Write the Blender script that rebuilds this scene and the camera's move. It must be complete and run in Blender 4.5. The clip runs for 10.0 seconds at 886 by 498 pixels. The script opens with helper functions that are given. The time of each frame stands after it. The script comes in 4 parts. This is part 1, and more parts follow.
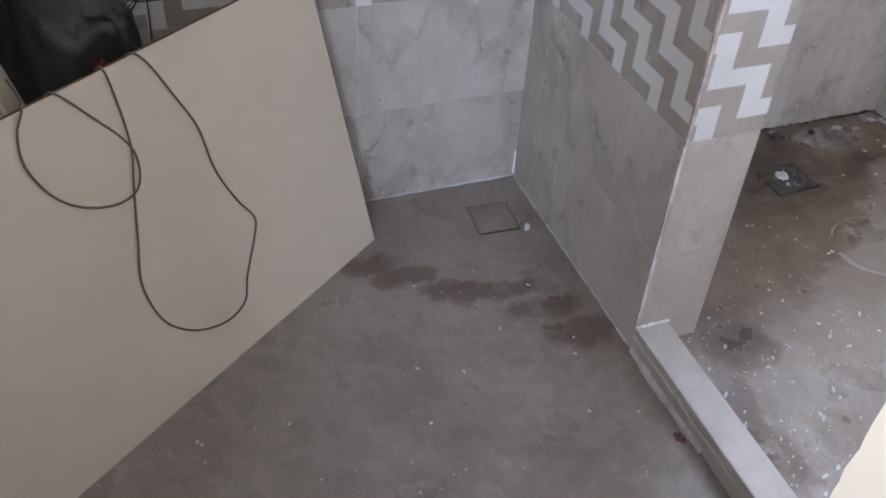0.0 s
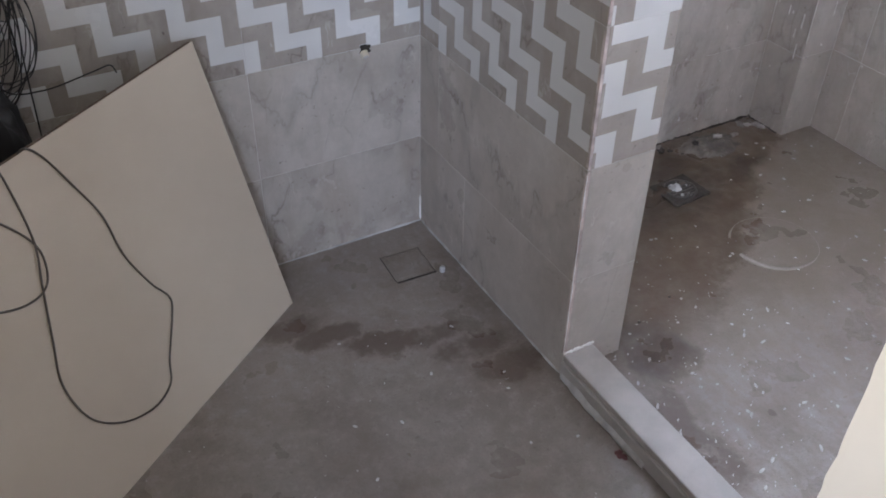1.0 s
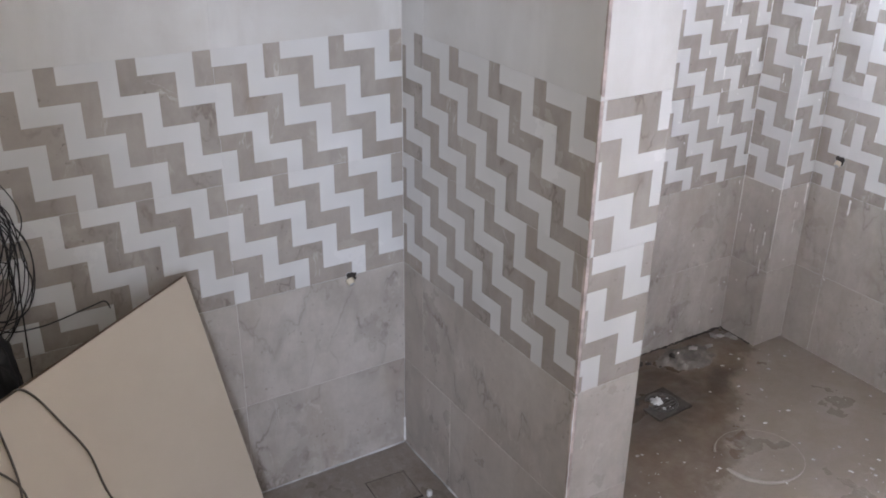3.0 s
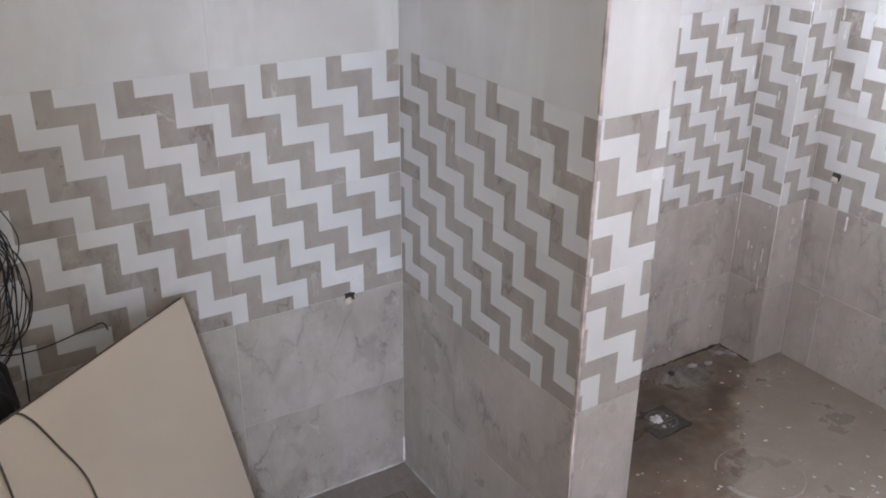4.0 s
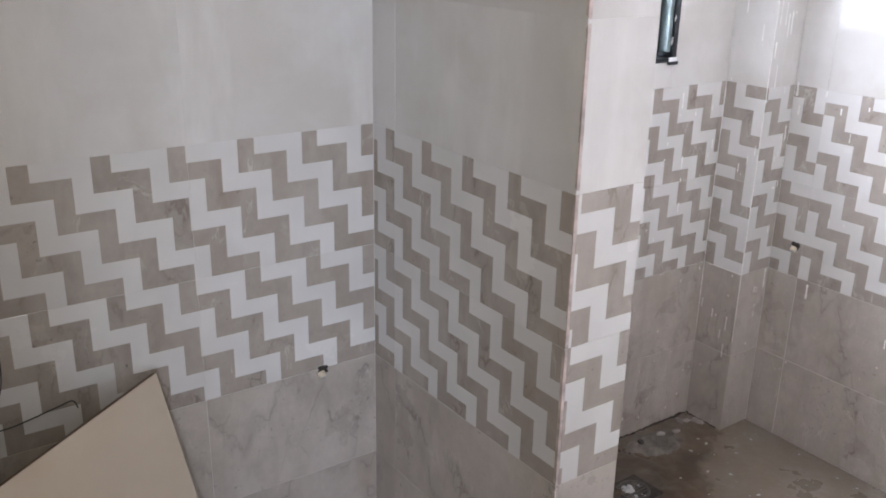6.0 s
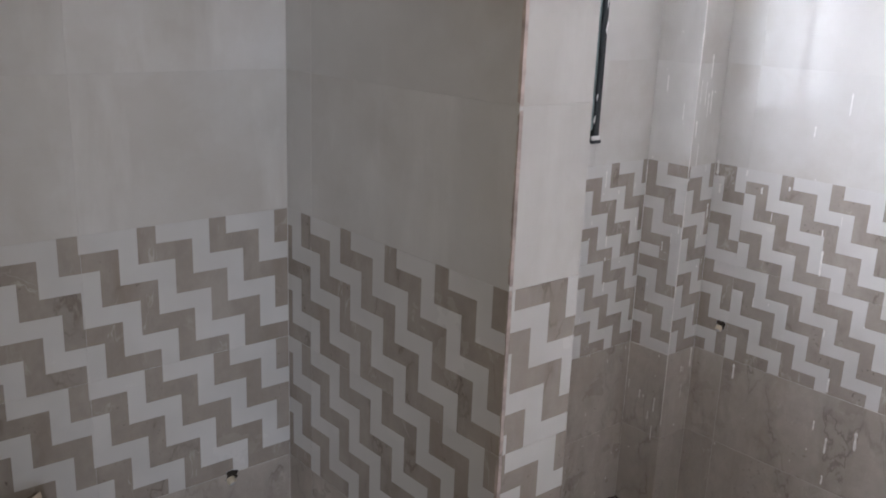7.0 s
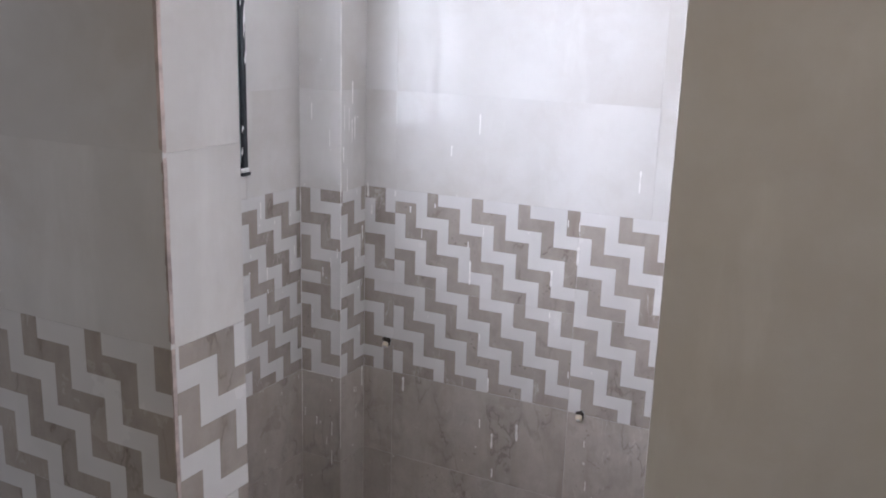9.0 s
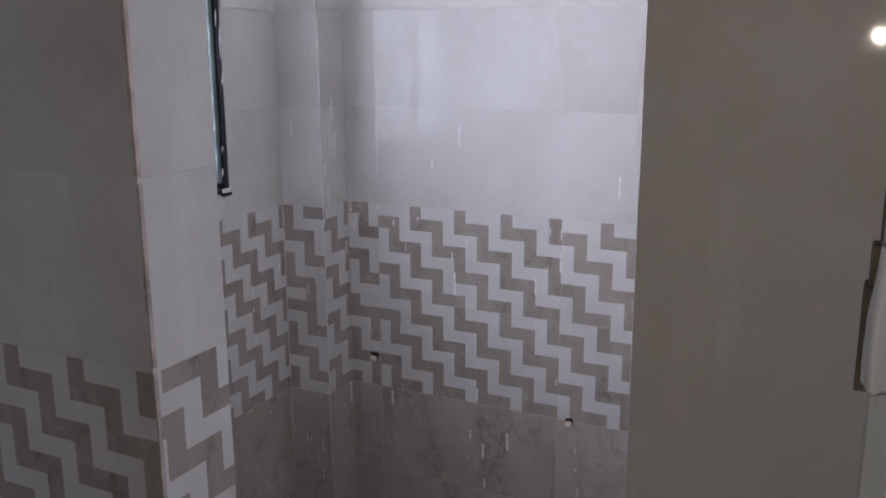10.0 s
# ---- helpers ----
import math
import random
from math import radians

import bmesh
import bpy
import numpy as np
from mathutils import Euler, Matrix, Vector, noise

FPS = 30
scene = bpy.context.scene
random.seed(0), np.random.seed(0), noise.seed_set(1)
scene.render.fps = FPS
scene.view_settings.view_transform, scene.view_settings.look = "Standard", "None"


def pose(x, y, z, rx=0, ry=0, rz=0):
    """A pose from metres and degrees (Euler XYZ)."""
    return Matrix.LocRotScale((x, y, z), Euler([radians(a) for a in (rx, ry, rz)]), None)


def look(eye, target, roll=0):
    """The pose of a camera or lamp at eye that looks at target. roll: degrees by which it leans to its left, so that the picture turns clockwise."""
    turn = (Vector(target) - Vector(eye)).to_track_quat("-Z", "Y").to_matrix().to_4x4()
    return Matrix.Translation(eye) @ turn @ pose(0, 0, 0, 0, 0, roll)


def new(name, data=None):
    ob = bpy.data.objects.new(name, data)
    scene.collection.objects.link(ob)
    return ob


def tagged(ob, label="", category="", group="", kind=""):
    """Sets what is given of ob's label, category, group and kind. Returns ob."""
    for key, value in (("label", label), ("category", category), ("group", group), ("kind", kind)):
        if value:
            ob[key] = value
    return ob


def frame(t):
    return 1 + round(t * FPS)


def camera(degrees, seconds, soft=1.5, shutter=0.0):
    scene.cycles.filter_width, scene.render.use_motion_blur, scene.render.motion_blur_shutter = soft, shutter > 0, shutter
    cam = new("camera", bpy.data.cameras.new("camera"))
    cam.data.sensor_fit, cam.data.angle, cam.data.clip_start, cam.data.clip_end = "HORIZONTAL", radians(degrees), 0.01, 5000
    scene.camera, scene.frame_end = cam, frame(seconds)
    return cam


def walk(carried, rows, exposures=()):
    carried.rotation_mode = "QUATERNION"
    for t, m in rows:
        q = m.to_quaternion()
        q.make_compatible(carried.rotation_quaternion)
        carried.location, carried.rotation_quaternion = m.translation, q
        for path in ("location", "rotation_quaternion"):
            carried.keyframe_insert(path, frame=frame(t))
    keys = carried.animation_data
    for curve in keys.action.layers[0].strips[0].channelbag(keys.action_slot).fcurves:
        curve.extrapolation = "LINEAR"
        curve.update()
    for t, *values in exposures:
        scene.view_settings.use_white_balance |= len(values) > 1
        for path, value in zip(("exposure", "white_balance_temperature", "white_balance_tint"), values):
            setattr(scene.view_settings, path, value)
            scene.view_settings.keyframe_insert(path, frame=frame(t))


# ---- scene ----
cam = camera(52.3, 10.0, soft=1.8)

PATH = [
    (0, (-0.952, -1.864, 1.5215), (-0.388, -0.466, 0.2066), 3.6),
    (0.5, (-0.977, -1.852, 1.547), (-0.242, -0.535, 0.234), 2.1),
    (1, (-0.986, -1.847, 1.54), (-0.202, -0.484, 0.303), 1.0),
    (1.5, (-0.988, -1.841, 1.570), (-0.128, -0.409, 0.471), 0.8),
    (2, (-1.009, -1.828, 1.586), (-0.092, -0.34, 0.615), 1.0),
    (2.5, (-1.014, -1.832, 1.594), (-0.072, -0.312, 0.698), 0.8),
    (3, (-1.02, -1.835, 1.598), (-0.066, -0.298, 0.744), 0.7),
    (4.5, (-1.021, -1.828, 1.606), (-0.048, -0.283, 0.79), 0.2),
    (5, (-1.03, -1.835, 1.613), (-0.051, -0.29, 0.803), -0.1),
    (6.5, (-1.071, -1.759, 1.616), (0.102, -0.252, 1.023), 2.0),
    (7, (-0.995, -1.686, 1.631), (0.26, -0.226, 1.09), 2.2),
    (7.5, (-0.973, -1.643, 1.638), (0.339, -0.227, 1.114), 2.0),
    (8, (-0.974, -1.61, 1.645), (0.564, -0.432, 1.145), 3.1),
    (8.5, (-0.949, -1.627, 1.653), (0.732, -0.657, 1.17), 2.3),
    (9, (-0.963, -1.653, 1.659), (0.763, -0.764, 1.182), 1.7),
    (9.5, (-0.96, -1.671, 1.662), (0.775, -0.791, 1.196), 0.3),
    (10, (-0.961, -1.674, 1.667), (0.78, -0.801, 1.212), -0.3),
]
walk(cam, [(t, look(eye, aim, lean)) for t, eye, aim, lean in PATH],
     exposures=[(0.0, 1.72, 5720, 8), (0.5, 1.54, 5720, 8), (1.0, 1.40, 5760, 8), (1.5, 1.56, 5850, 8), (2.0, 1.46, 5920, 8), (2.5, 1.58, 6050, 9), (3.0, 1.62, 6080, 9), (4.5, 1.72, 6130, 9), (5.0, 1.86, 6180, 9), (6.5, 1.05, 6400, 9), (7.5, 0.45, 6500, 8), (8.0, 0.72, 6450, 9),
                (8.5, 0.65, 6400, 10), (9.0, 0.65, 6250, 11), (9.4, 0.28, 6150, 12), (10.0, -0.12, 6080, 13)])

# ---- world, sun and large lights ----
world = bpy.data.worlds.new("overcast_sky")
scene.world = world
world.use_nodes = True
wn = world.node_tree
sky = wn.nodes.new("ShaderNodeTexSky")
sky.sky_type, sky.sun_disc = 'NISHITA', False
sky.sun_elevation, sky.sun_rotation = radians(50), radians(200)
wn.nodes["Background"].inputs["Strength"].default_value = 0.12
wn.links.new(sky.outputs["Color"], wn.nodes["Background"].inputs["Color"])

sun_data = bpy.data.lights.new("sun", 'SUN')
sun_data.energy, sun_data.angle, sun_data.color = 1.0, radians(20), (1.0, 0.97, 0.92)
sun = new("sun", sun_data)
sun.matrix_basis = look((0, -6, 8), (0, 0, 0))


def window_light(name, eye, aim, wide, high, power, colour, spread=180):
    """The sky's light that comes in by a window."""
    data = bpy.data.lights.new(name, 'AREA')
    data.shape, data.size, data.size_y, data.energy, data.color = 'RECTANGLE', wide, high, power, colour
    data.spread = radians(spread)
    ob = new(name, data)
    ob.matrix_basis = look(eye, aim)
    return ob


window_light("sky_at_toilet_window", (0.56, 0.14, 1.80), (0.56, -1.0, 1.8), 0.71, 1.06, 15, (0.90, 0.90, 1.04), 145)
# added lamp at an unseen window, gives the daylight through the doorway
window_light("unseen_bedroom_daylight", (-2.25, -4.6, 1.65), (-2.15, -2.2, 1.5), 0.95, 1.3, 39, (0.82, 0.88, 1.06))

# the small white lamp of the camera, which stands in the doorway
torch_data = bpy.data.lights.new("torch", 'POINT')
torch_data.energy, torch_data.shadow_soft_size, torch_data.color = 4.0, 0.010, (1.0, 0.84, 0.64)
torch = new("torch", torch_data)
torch.matrix_basis = pose(-0.99, -1.628, 1.668)


# ---- materials ----
def nodes_of(name):
    m = bpy.data.materials.new(name)
    m.use_nodes = True
    t = m.node_tree
    return m, t, t.nodes["Principled BSDF"]


def add(t, kind, **values):
    n = t.nodes.new(kind)
    for k, v in values.items():
        if k in n.inputs:
            n.inputs[k].default_value = v
    return n


def mixc(t, fac, a, b):
    n = t.nodes.new("ShaderNodeMix")
    n.data_type = 'RGBA'
    for sock, v in ((n.inputs[0], fac), (n.inputs[6], a), (n.inputs[7], b)):
        if isinstance(v, bpy.types.NodeSocket):
            t.links.new(v, sock)
        elif isinstance(v, tuple):
            sock.default_value = (*v, 1)
        else:
            sock.default_value = v
    return n.outputs[2]


def calc(t, op, a, b=0.0, c=0.0):
    n = t.nodes.new("ShaderNodeMath")
    n.operation = op
    for sock, v in zip(n.inputs, (a, b, c)):
        if isinstance(v, bpy.types.NodeSocket):
            t.links.new(v, sock)
        else:
            sock.default_value = v
    return n.outputs[0]


def band(t, value, low, high):
    n = t.nodes.new("ShaderNodeMapRange")
    n.interpolation_type = 'SMOOTHSTEP'
    t.links.new(value, n.inputs["Value"])
    n.inputs["From Min"].default_value, n.inputs["From Max"].default_value = low, high
    return n.outputs["Result"]


def place(t, shift=True):
    """Object coordinates, shifted at random from object to object."""
    tc = t.nodes.new("ShaderNodeTexCoord")
    if not shift:
        return tc.outputs["Object"]
    info = t.nodes.new("ShaderNodeObjectInfo")
    v = t.nodes.new("ShaderNodeVectorMath")
    v.operation = 'MULTIPLY_ADD'
    t.links.new(info.outputs["Random"], v.inputs[0])
    v.inputs[1].default_value = (37.0, 53.0, 71.0)
    t.links.new(tc.outputs["Object"], v.inputs[2])
    return v.outputs[0]


def noise_of(t, where, scale, detail=4.0, rough=0.55, warp=0.0):
    n = add(t, "ShaderNodeTexNoise", Scale=scale, Detail=detail, Roughness=rough, Distortion=warp)
    t.links.new(where, n.inputs["Vector"])
    return n.outputs["Fac"]


def relief(t, p, height, depth, strength=0.5):
    n = add(t, "ShaderNodeBump", Strength=strength, Distance=depth)
    t.links.new(height, n.inputs["Height"])
    t.links.new(n.outputs["Normal"], p.inputs["Normal"])


def vein(t, where, scale, width, warp=1.2):
    """Thin wandering lines, 1 on the line."""
    f = noise_of(t, where, scale, 5.0, 0.55, warp)
    d = calc(t, 'ABSOLUTE', calc(t, 'SUBTRACT', f, 0.5))
    return calc(t, 'SUBTRACT', 1.0, band(t, d, 0.0, width))


def ramp(t, value, low, high):
    n = t.nodes.new("ShaderNodeMapRange")
    t.links.new(value, n.inputs["Value"])
    n.inputs["From Min"].default_value, n.inputs["From Max"].default_value = low, high
    return n.outputs["Result"]


def bent_by(t, where, scale, amount):
    """The place, pushed about by noise."""
    n = add(t, "ShaderNodeTexNoise", Scale=scale, Detail=5.0, Roughness=0.6)
    t.links.new(where, n.inputs["Vector"])
    v = t.nodes.new("ShaderNodeVectorMath")
    v.operation = 'MULTIPLY_ADD'
    t.links.new(n.outputs["Color"], v.inputs[0])
    v.inputs[1].default_value = (amount, amount, amount)
    t.links.new(where, v.inputs[2])
    return v.outputs[0]


def cracks(t, where, scale, width):
    """Thin lines between the grains of the stone, 1 on the line."""
    v = t.nodes.new("ShaderNodeTexVoronoi")
    v.feature = 'DISTANCE_TO_EDGE'
    v.inputs["Scale"].default_value = scale
    t.links.new(where, v.inputs["Vector"])
    return calc(t, 'SUBTRACT', 1.0, ramp(t, v.outputs["Distance"], 0.0, width))


def marble_colour(t, where, light, dark, line):
    """Clouds at three sizes, a few slanting cracks and dark pits."""
    def along(degrees, squeeze):
        turn = t.nodes.new("ShaderNodeMapping")
        turn.inputs["Rotation"].default_value, turn.inputs["Scale"].default_value = (0, 0, radians(degrees)), (1.0, squeeze, 1.0)
        t.links.new(where, turn.inputs["Vector"])
        return turn.outputs["Vector"]

    slant = bent_by(t, along(-42, 0.42), 5.0, 0.16)
    c = mixc(t, ramp(t, noise_of(t, where, 4.5, 9.0, 0.64), 0.32, 0.68), dark, light)
    fine = ramp(t, noise_of(t, where, 26.0, 8.0, 0.72), 0.35, 0.7)
    c = mixc(t, calc(t, 'MULTIPLY', fine, 0.36), c, tuple(0.74 * x for x in dark))
    # long soft streaks, warm ones and pale ones
    streak = ramp(t, noise_of(t, bent_by(t, along(-28, 0.16), 3.0, 0.10), 9.0, 6.0, 0.6), 0.52, 0.74)
    c = mixc(t, calc(t, 'MULTIPLY', streak, 0.58), c, (dark[0] * 0.80, dark[1] * 0.73, dark[2] * 0.67))
    pale = ramp(t, noise_of(t, slant, 4.0, 8.0, 0.68), 0.53, 0.76)
    c = mixc(t, calc(t, 'MULTIPLY', pale, 0.55), c, tuple(min(1, light[k] * x) for k, x in enumerate((1.22, 1.27, 1.32))))
    # one or two wandering bands with a dark heart
    wander = noise_of(t, bent_by(t, along(-38, 0.5), 7.0, 0.14), 2.3, 5.0, 0.55)
    off = calc(t, 'ABSOLUTE', calc(t, 'SUBTRACT', wander, 0.5))
    soft = calc(t, 'SUBTRACT', 1.0, band(t, off, 0.0, 0.045))
    c = mixc(t, calc(t, 'MULTIPLY', soft, 0.30), c, tuple(0.66 * x for x in dark))
    heart = calc(t, 'MULTIPLY', calc(t, 'SUBTRACT', 1.0, band(t, off, 0.0, 0.007)), ramp(t, noise_of(t, where, 9.0, 4.0), 0.44, 0.6))
    c = mixc(t, calc(t, 'MULTIPLY', heart, 0.55), c, line)
    thin = ramp(t, noise_of(t, where, 6.0, 3.0), 0.53, 0.68)
    c = mixc(t, calc(t, 'MULTIPLY', calc(t, 'MULTIPLY', cracks(t, slant, 6.0, 0.022), thin), 0.34), c, line)
    scratch = calc(t, 'MULTIPLY', vein(t, slant, 6.5, 0.012, 0.8), ramp(t, noise_of(t, where, 8.0, 3.0), 0.52, 0.66))
    c = mixc(t, calc(t, 'MULTIPLY', scratch, 0.5), c, (0.62, 0.59, 0.55))
    pits = ramp(t, noise_of(t, where, 85.0, 4.0, 0.62), 0.62, 0.69)
    pits = calc(t, 'MULTIPLY', pits, ramp(t, noise_of(t, where, 7.0, 4.0, 0.6), 0.5, 0.62))
    return mixc(t, calc(t, 'MULTIPLY', pits, 0.8), c, line)


def dusty(t, p, where, base, low=0.16, high=0.42, gloss=0.38):
    """A glazed face with a thin film of building dust: rougher where it lies."""
    film = ramp(t, noise_of(t, where, 4.0, 7.0, 0.62), 0.35, 0.75)
    c = mixc(t, calc(t, 'MULTIPLY', film, 0.14), base, (0.54, 0.49, 0.43))
    t.links.new(c, p.inputs["Base Color"])
    t.links.new(calc(t, 'MULTIPLY_ADD', film, high - low, low), p.inputs["Roughness"])
    p.inputs["Specular IOR Level"].default_value = gloss
    relief(t, p, noise_of(t, where, 14.0, 3.0), 0.0012, 0.10)


def make_marble():
    m, t, p = nodes_of("brown_marble_tile")
    w = place(t)
    dusty(t, p, w, marble_colour(t, w, (0.50, 0.455, 0.41), (0.395, 0.352, 0.31), (0.15, 0.12, 0.10)), 0.26, 0.46)
    return m


def make_light():
    m, t, p = nodes_of("white_glazed_tile")
    w = place(t)
    soft = ramp(t, noise_of(t, w, 3.0, 7.0, 0.6), 0.3, 0.7)
    c = mixc(t, soft, (0.585, 0.575, 0.555), (0.68, 0.67, 0.65))
    v = calc(t, 'MULTIPLY', ramp(t, noise_of(t, bent_by(t, w, 3.0, 0.3), 2.2, 6.0, 0.6), 0.46, 0.66), 0.5)
    lay = t.nodes.new("ShaderNodeMapping")
    lay.inputs["Rotation"].default_value, lay.inputs["Scale"].default_value = (0, 0, radians(-35)), (1.0, 0.2, 1.0)
    t.links.new(w, lay.inputs["Vector"])
    long = ramp(t, noise_of(t, bent_by(t, lay.outputs["Vector"], 4.0, 0.08), 7.0, 6.0, 0.6), 0.54, 0.72)
    c = mixc(t, calc(t, 'MULTIPLY', long, 0.5), mixc(t, v, c, (0.50, 0.465, 0.42)), (0.76, 0.75, 0.73))
    dusty(t, p, w, c, 0.03, 0.085, 0.34)
    return m


def make_zigzag():
    """Printed tile: stairs of brown marble and white, in cells of 37.5 mm."""
    m, t, p = nodes_of("zigzag_printed_tile")
    w = place(t)
    uv = t.nodes.new("ShaderNodeUVMap")
    uv.uv_map = "cells"
    sep = t.nodes.new("ShaderNodeSeparateXYZ")
    t.links.new(uv.outputs["UV"], sep.inputs[0])
    i, j = calc(t, 'FLOOR', sep.outputs["X"]), calc(t, 'FLOOR', sep.outputs["Y"])
    step = calc(t, 'FLOORED_MODULO', calc(t, 'SUBTRACT', j, i), 4.0)
    odd = calc(t, 'FLOORED_MODULO', i, 2.0)
    bar = calc(t, 'LESS_THAN', step, 0.5)
    gap = calc(t, 'COMPARE', step, 2.0, 0.4)
    riser = calc(t, 'SUBTRACT', 1.0, gap)
    brown = calc(t, 'ADD', calc(t, 'MULTIPLY', odd, bar), calc(t, 'MULTIPLY', calc(t, 'SUBTRACT', 1.0, odd), riser))
    stone = marble_colour(t, w, (0.43, 0.385, 0.342), (0.355, 0.314, 0.276), (0.15, 0.12, 0.10))
    pale = mixc(t, band(t, noise_of(t, w, 4.0, 4.0), 0.35, 0.7), (0.63, 0.622, 0.61), (0.725, 0.718, 0.71))
    dusty(t, p, w, mixc(t, brown, pale, stone), 0.16, 0.32)
    return m


def make_plain(name, colour, spread=0.12, rough=0.6, scale=18.0, depth=0.002, metal=0.0, bump=0.3):
    m, t, p = nodes_of(name)
    w = place(t)
    n = noise_of(t, w, scale, 5.0, 0.6)
    big = noise_of(t, w, scale / 8, 3.0)
    f = calc(t, 'MULTIPLY_ADD', n, 0.5, calc(t, 'MULTIPLY', big, 0.5))
    a = tuple(x * (1 - spread) for x in colour)
    b = tuple(min(1, x * (1 + spread)) for x in colour)
    t.links.new(mixc(t, band(t, f, 0.35, 0.65), a, b), p.inputs["Base Color"])
    p.inputs["Roughness"].default_value, p.inputs["Metallic"].default_value = rough, metal
    relief(t, p, n, depth, bump)
    return m


def spot(t, where, x, y, rx, ry):
    """A soft round patch on the floor plan, 1 in its middle."""
    sep = t.nodes.new("ShaderNodeSeparateXYZ")
    t.links.new(where, sep.inputs[0])
    dx = calc(t, 'DIVIDE', calc(t, 'SUBTRACT', sep.outputs["X"], x), rx)
    dy = calc(t, 'DIVIDE', calc(t, 'SUBTRACT', sep.outputs["Y"], y), ry)
    d = calc(t, 'ADD', calc(t, 'MULTIPLY', dx, dx), calc(t, 'MULTIPLY', dy, dy))
    return calc(t, 'SUBTRACT', 1.0, band(t, d, 0.0, 1.0))


def make_floor():
    """Dusty cement floor with wet brown mud stains and cement specks."""
    m, t, p = nodes_of("dusty_cement_floor")
    w = place(t, False)
    base = mixc(t, ramp(t, noise_of(t, w, 3.4, 8.0, 0.66), 0.3, 0.7), (0.212, 0.180, 0.156), (0.325, 0.286, 0.256))
    base = mixc(t, calc(t, 'MULTIPLY', ramp(t, noise_of(t, w, 13.0, 8.0, 0.7), 0.42, 0.75), 0.5), base, (0.175, 0.152, 0.135))
    base = mixc(t, calc(t, 'MULTIPLY', ramp(t, noise_of(t, w, 34.0, 8.0, 0.75), 0.5, 0.75), 0.5), base, (0.43, 0.405, 0.38))
    wipe = t.nodes.new("ShaderNodeMapping")
    wipe.inputs["Rotation"].default_value, wipe.inputs["Scale"].default_value = (0, 0, radians(35)), (1.0, 0.22, 1.0)
    t.links.new(w, wipe.inputs["Vector"])
    smear = ramp(t, noise_of(t, wipe.outputs["Vector"], 26.0, 8.0, 0.7), 0.42, 0.85)
    smear = calc(t, 'MULTIPLY', smear, calc(t, 'MAXIMUM', spot(t, w, 0.45, -1.05, 0.75, 0.6), 0.25))
    base = mixc(t, calc(t, 'MULTIPLY', smear, 0.5), base, (0.45, 0.435, 0.42))
    base = mixc(t, calc(t, 'MULTIPLY', ramp(t, noise_of(t, w, 120.0, 3.0, 0.6), 0.66, 0.74), 0.5), base, (0.5, 0.49, 0.48))
    blotch = ramp(t, noise_of(t, bent_by(t, w, 6.0, 0.12), 5.5, 9.0, 0.76), 0.46, 0.62)
    base = mixc(t, calc(t, 'MULTIPLY', blotch, 0.5), base, (0.150, 0.116, 0.090))
    flecks = ramp(t, noise_of(t, w, 48.0, 5.0, 0.7), 0.60, 0.70)
    base = mixc(t, calc(t, 'MULTIPLY', flecks, 0.55), base, (0.115, 0.088, 0.068))
    sludge = calc(t, 'MULTIPLY', spot(t, w, 0.95, -0.40, 1.0, 0.9), ramp(t, noise_of(t, w, 5.0, 9.0, 0.72), 0.12, 0.62))
    base = mixc(t, calc(t, 'MULTIPLY', sludge, 0.92), base, (0.188, 0.150, 0.110))
    grit = ramp(t, noise_of(t, w, 210.0, 2.0, 0.5), 0.60, 0.70)
    base = mixc(t, calc(t, 'MULTIPLY', grit, 0.35), base, (0.10, 0.085, 0.07))
    edge = noise_of(t, w, 8.0, 8.0, 0.7)
    warp = t.nodes.new("ShaderNodeTexNoise")
    warp.inputs["Scale"].default_value, warp.inputs["Detail"].default_value, warp.inputs["Roughness"].default_value = 4.5, 3.0, 0.5
    t.links.new(w, warp.inputs["Vector"])
    bent = t.nodes.new("ShaderNodeVectorMath")
    bent.operation = 'MULTIPLY_ADD'
    t.links.new(warp.outputs["Color"], bent.inputs[0])
    bent.inputs[1].default_value = (0.24, 0.24, 0.0)
    away = t.nodes.new("ShaderNodeVectorMath")
    away.operation = 'SUBTRACT'
    t.links.new(w, away.inputs[0])
    away.inputs[1].default_value = (0.12, 0.12, 0.0)
    t.links.new(away.outputs[0], bent.inputs[2])
    ragged = bent_by(t, bent_by(t, w, 9.0, 0.13), 34.0, 0.035)
    mud = None
    for x, y, rx, ry in ((-0.50, -0.25, 0.11, 0.055), (-0.43, -0.32, 0.11, 0.06), (-0.36, -0.39, 0.09, 0.05), (-0.28, -0.42, 0.10, 0.045), (-0.21, -0.43, 0.10, 0.05),
                         (-0.14, -0.52, 0.12, 0.06), (-0.07, -0.62, 0.14, 0.075),
                         (0.24, -0.76, 0.13, 0.10), (0.15, -0.98, 0.07, 0.26), (0.36, -1.035, 0.012, 0.02)):
        s = spot(t, ragged, x + 0.082, y + 0.082, rx * 1.05, ry * 0.95)
        mud = s if mud is None else calc(t, 'MAXIMUM', mud, s)
    mud = band(t, calc(t, 'MULTIPLY', mud, calc(t, 'MULTIPLY_ADD', edge, 4.2, -1.2)), 0.0, 0.9)
    # brown sludge that runs from the toilet's back corner along the partition, with a ragged edge
    sep = t.nodes.new("ShaderNodeSeparateXYZ")
    t.links.new(bent.outputs[0], sep.inputs[0])
    side = calc(t, 'MULTIPLY_ADD', sep.outputs["Y"], 0.82, calc(t, 'MULTIPLY_ADD', sep.outputs["X"], -0.58, 0.80))
    side = calc(t, 'MULTIPLY_ADD', edge, 0.34, calc(t, 'ADD', side, -0.105))
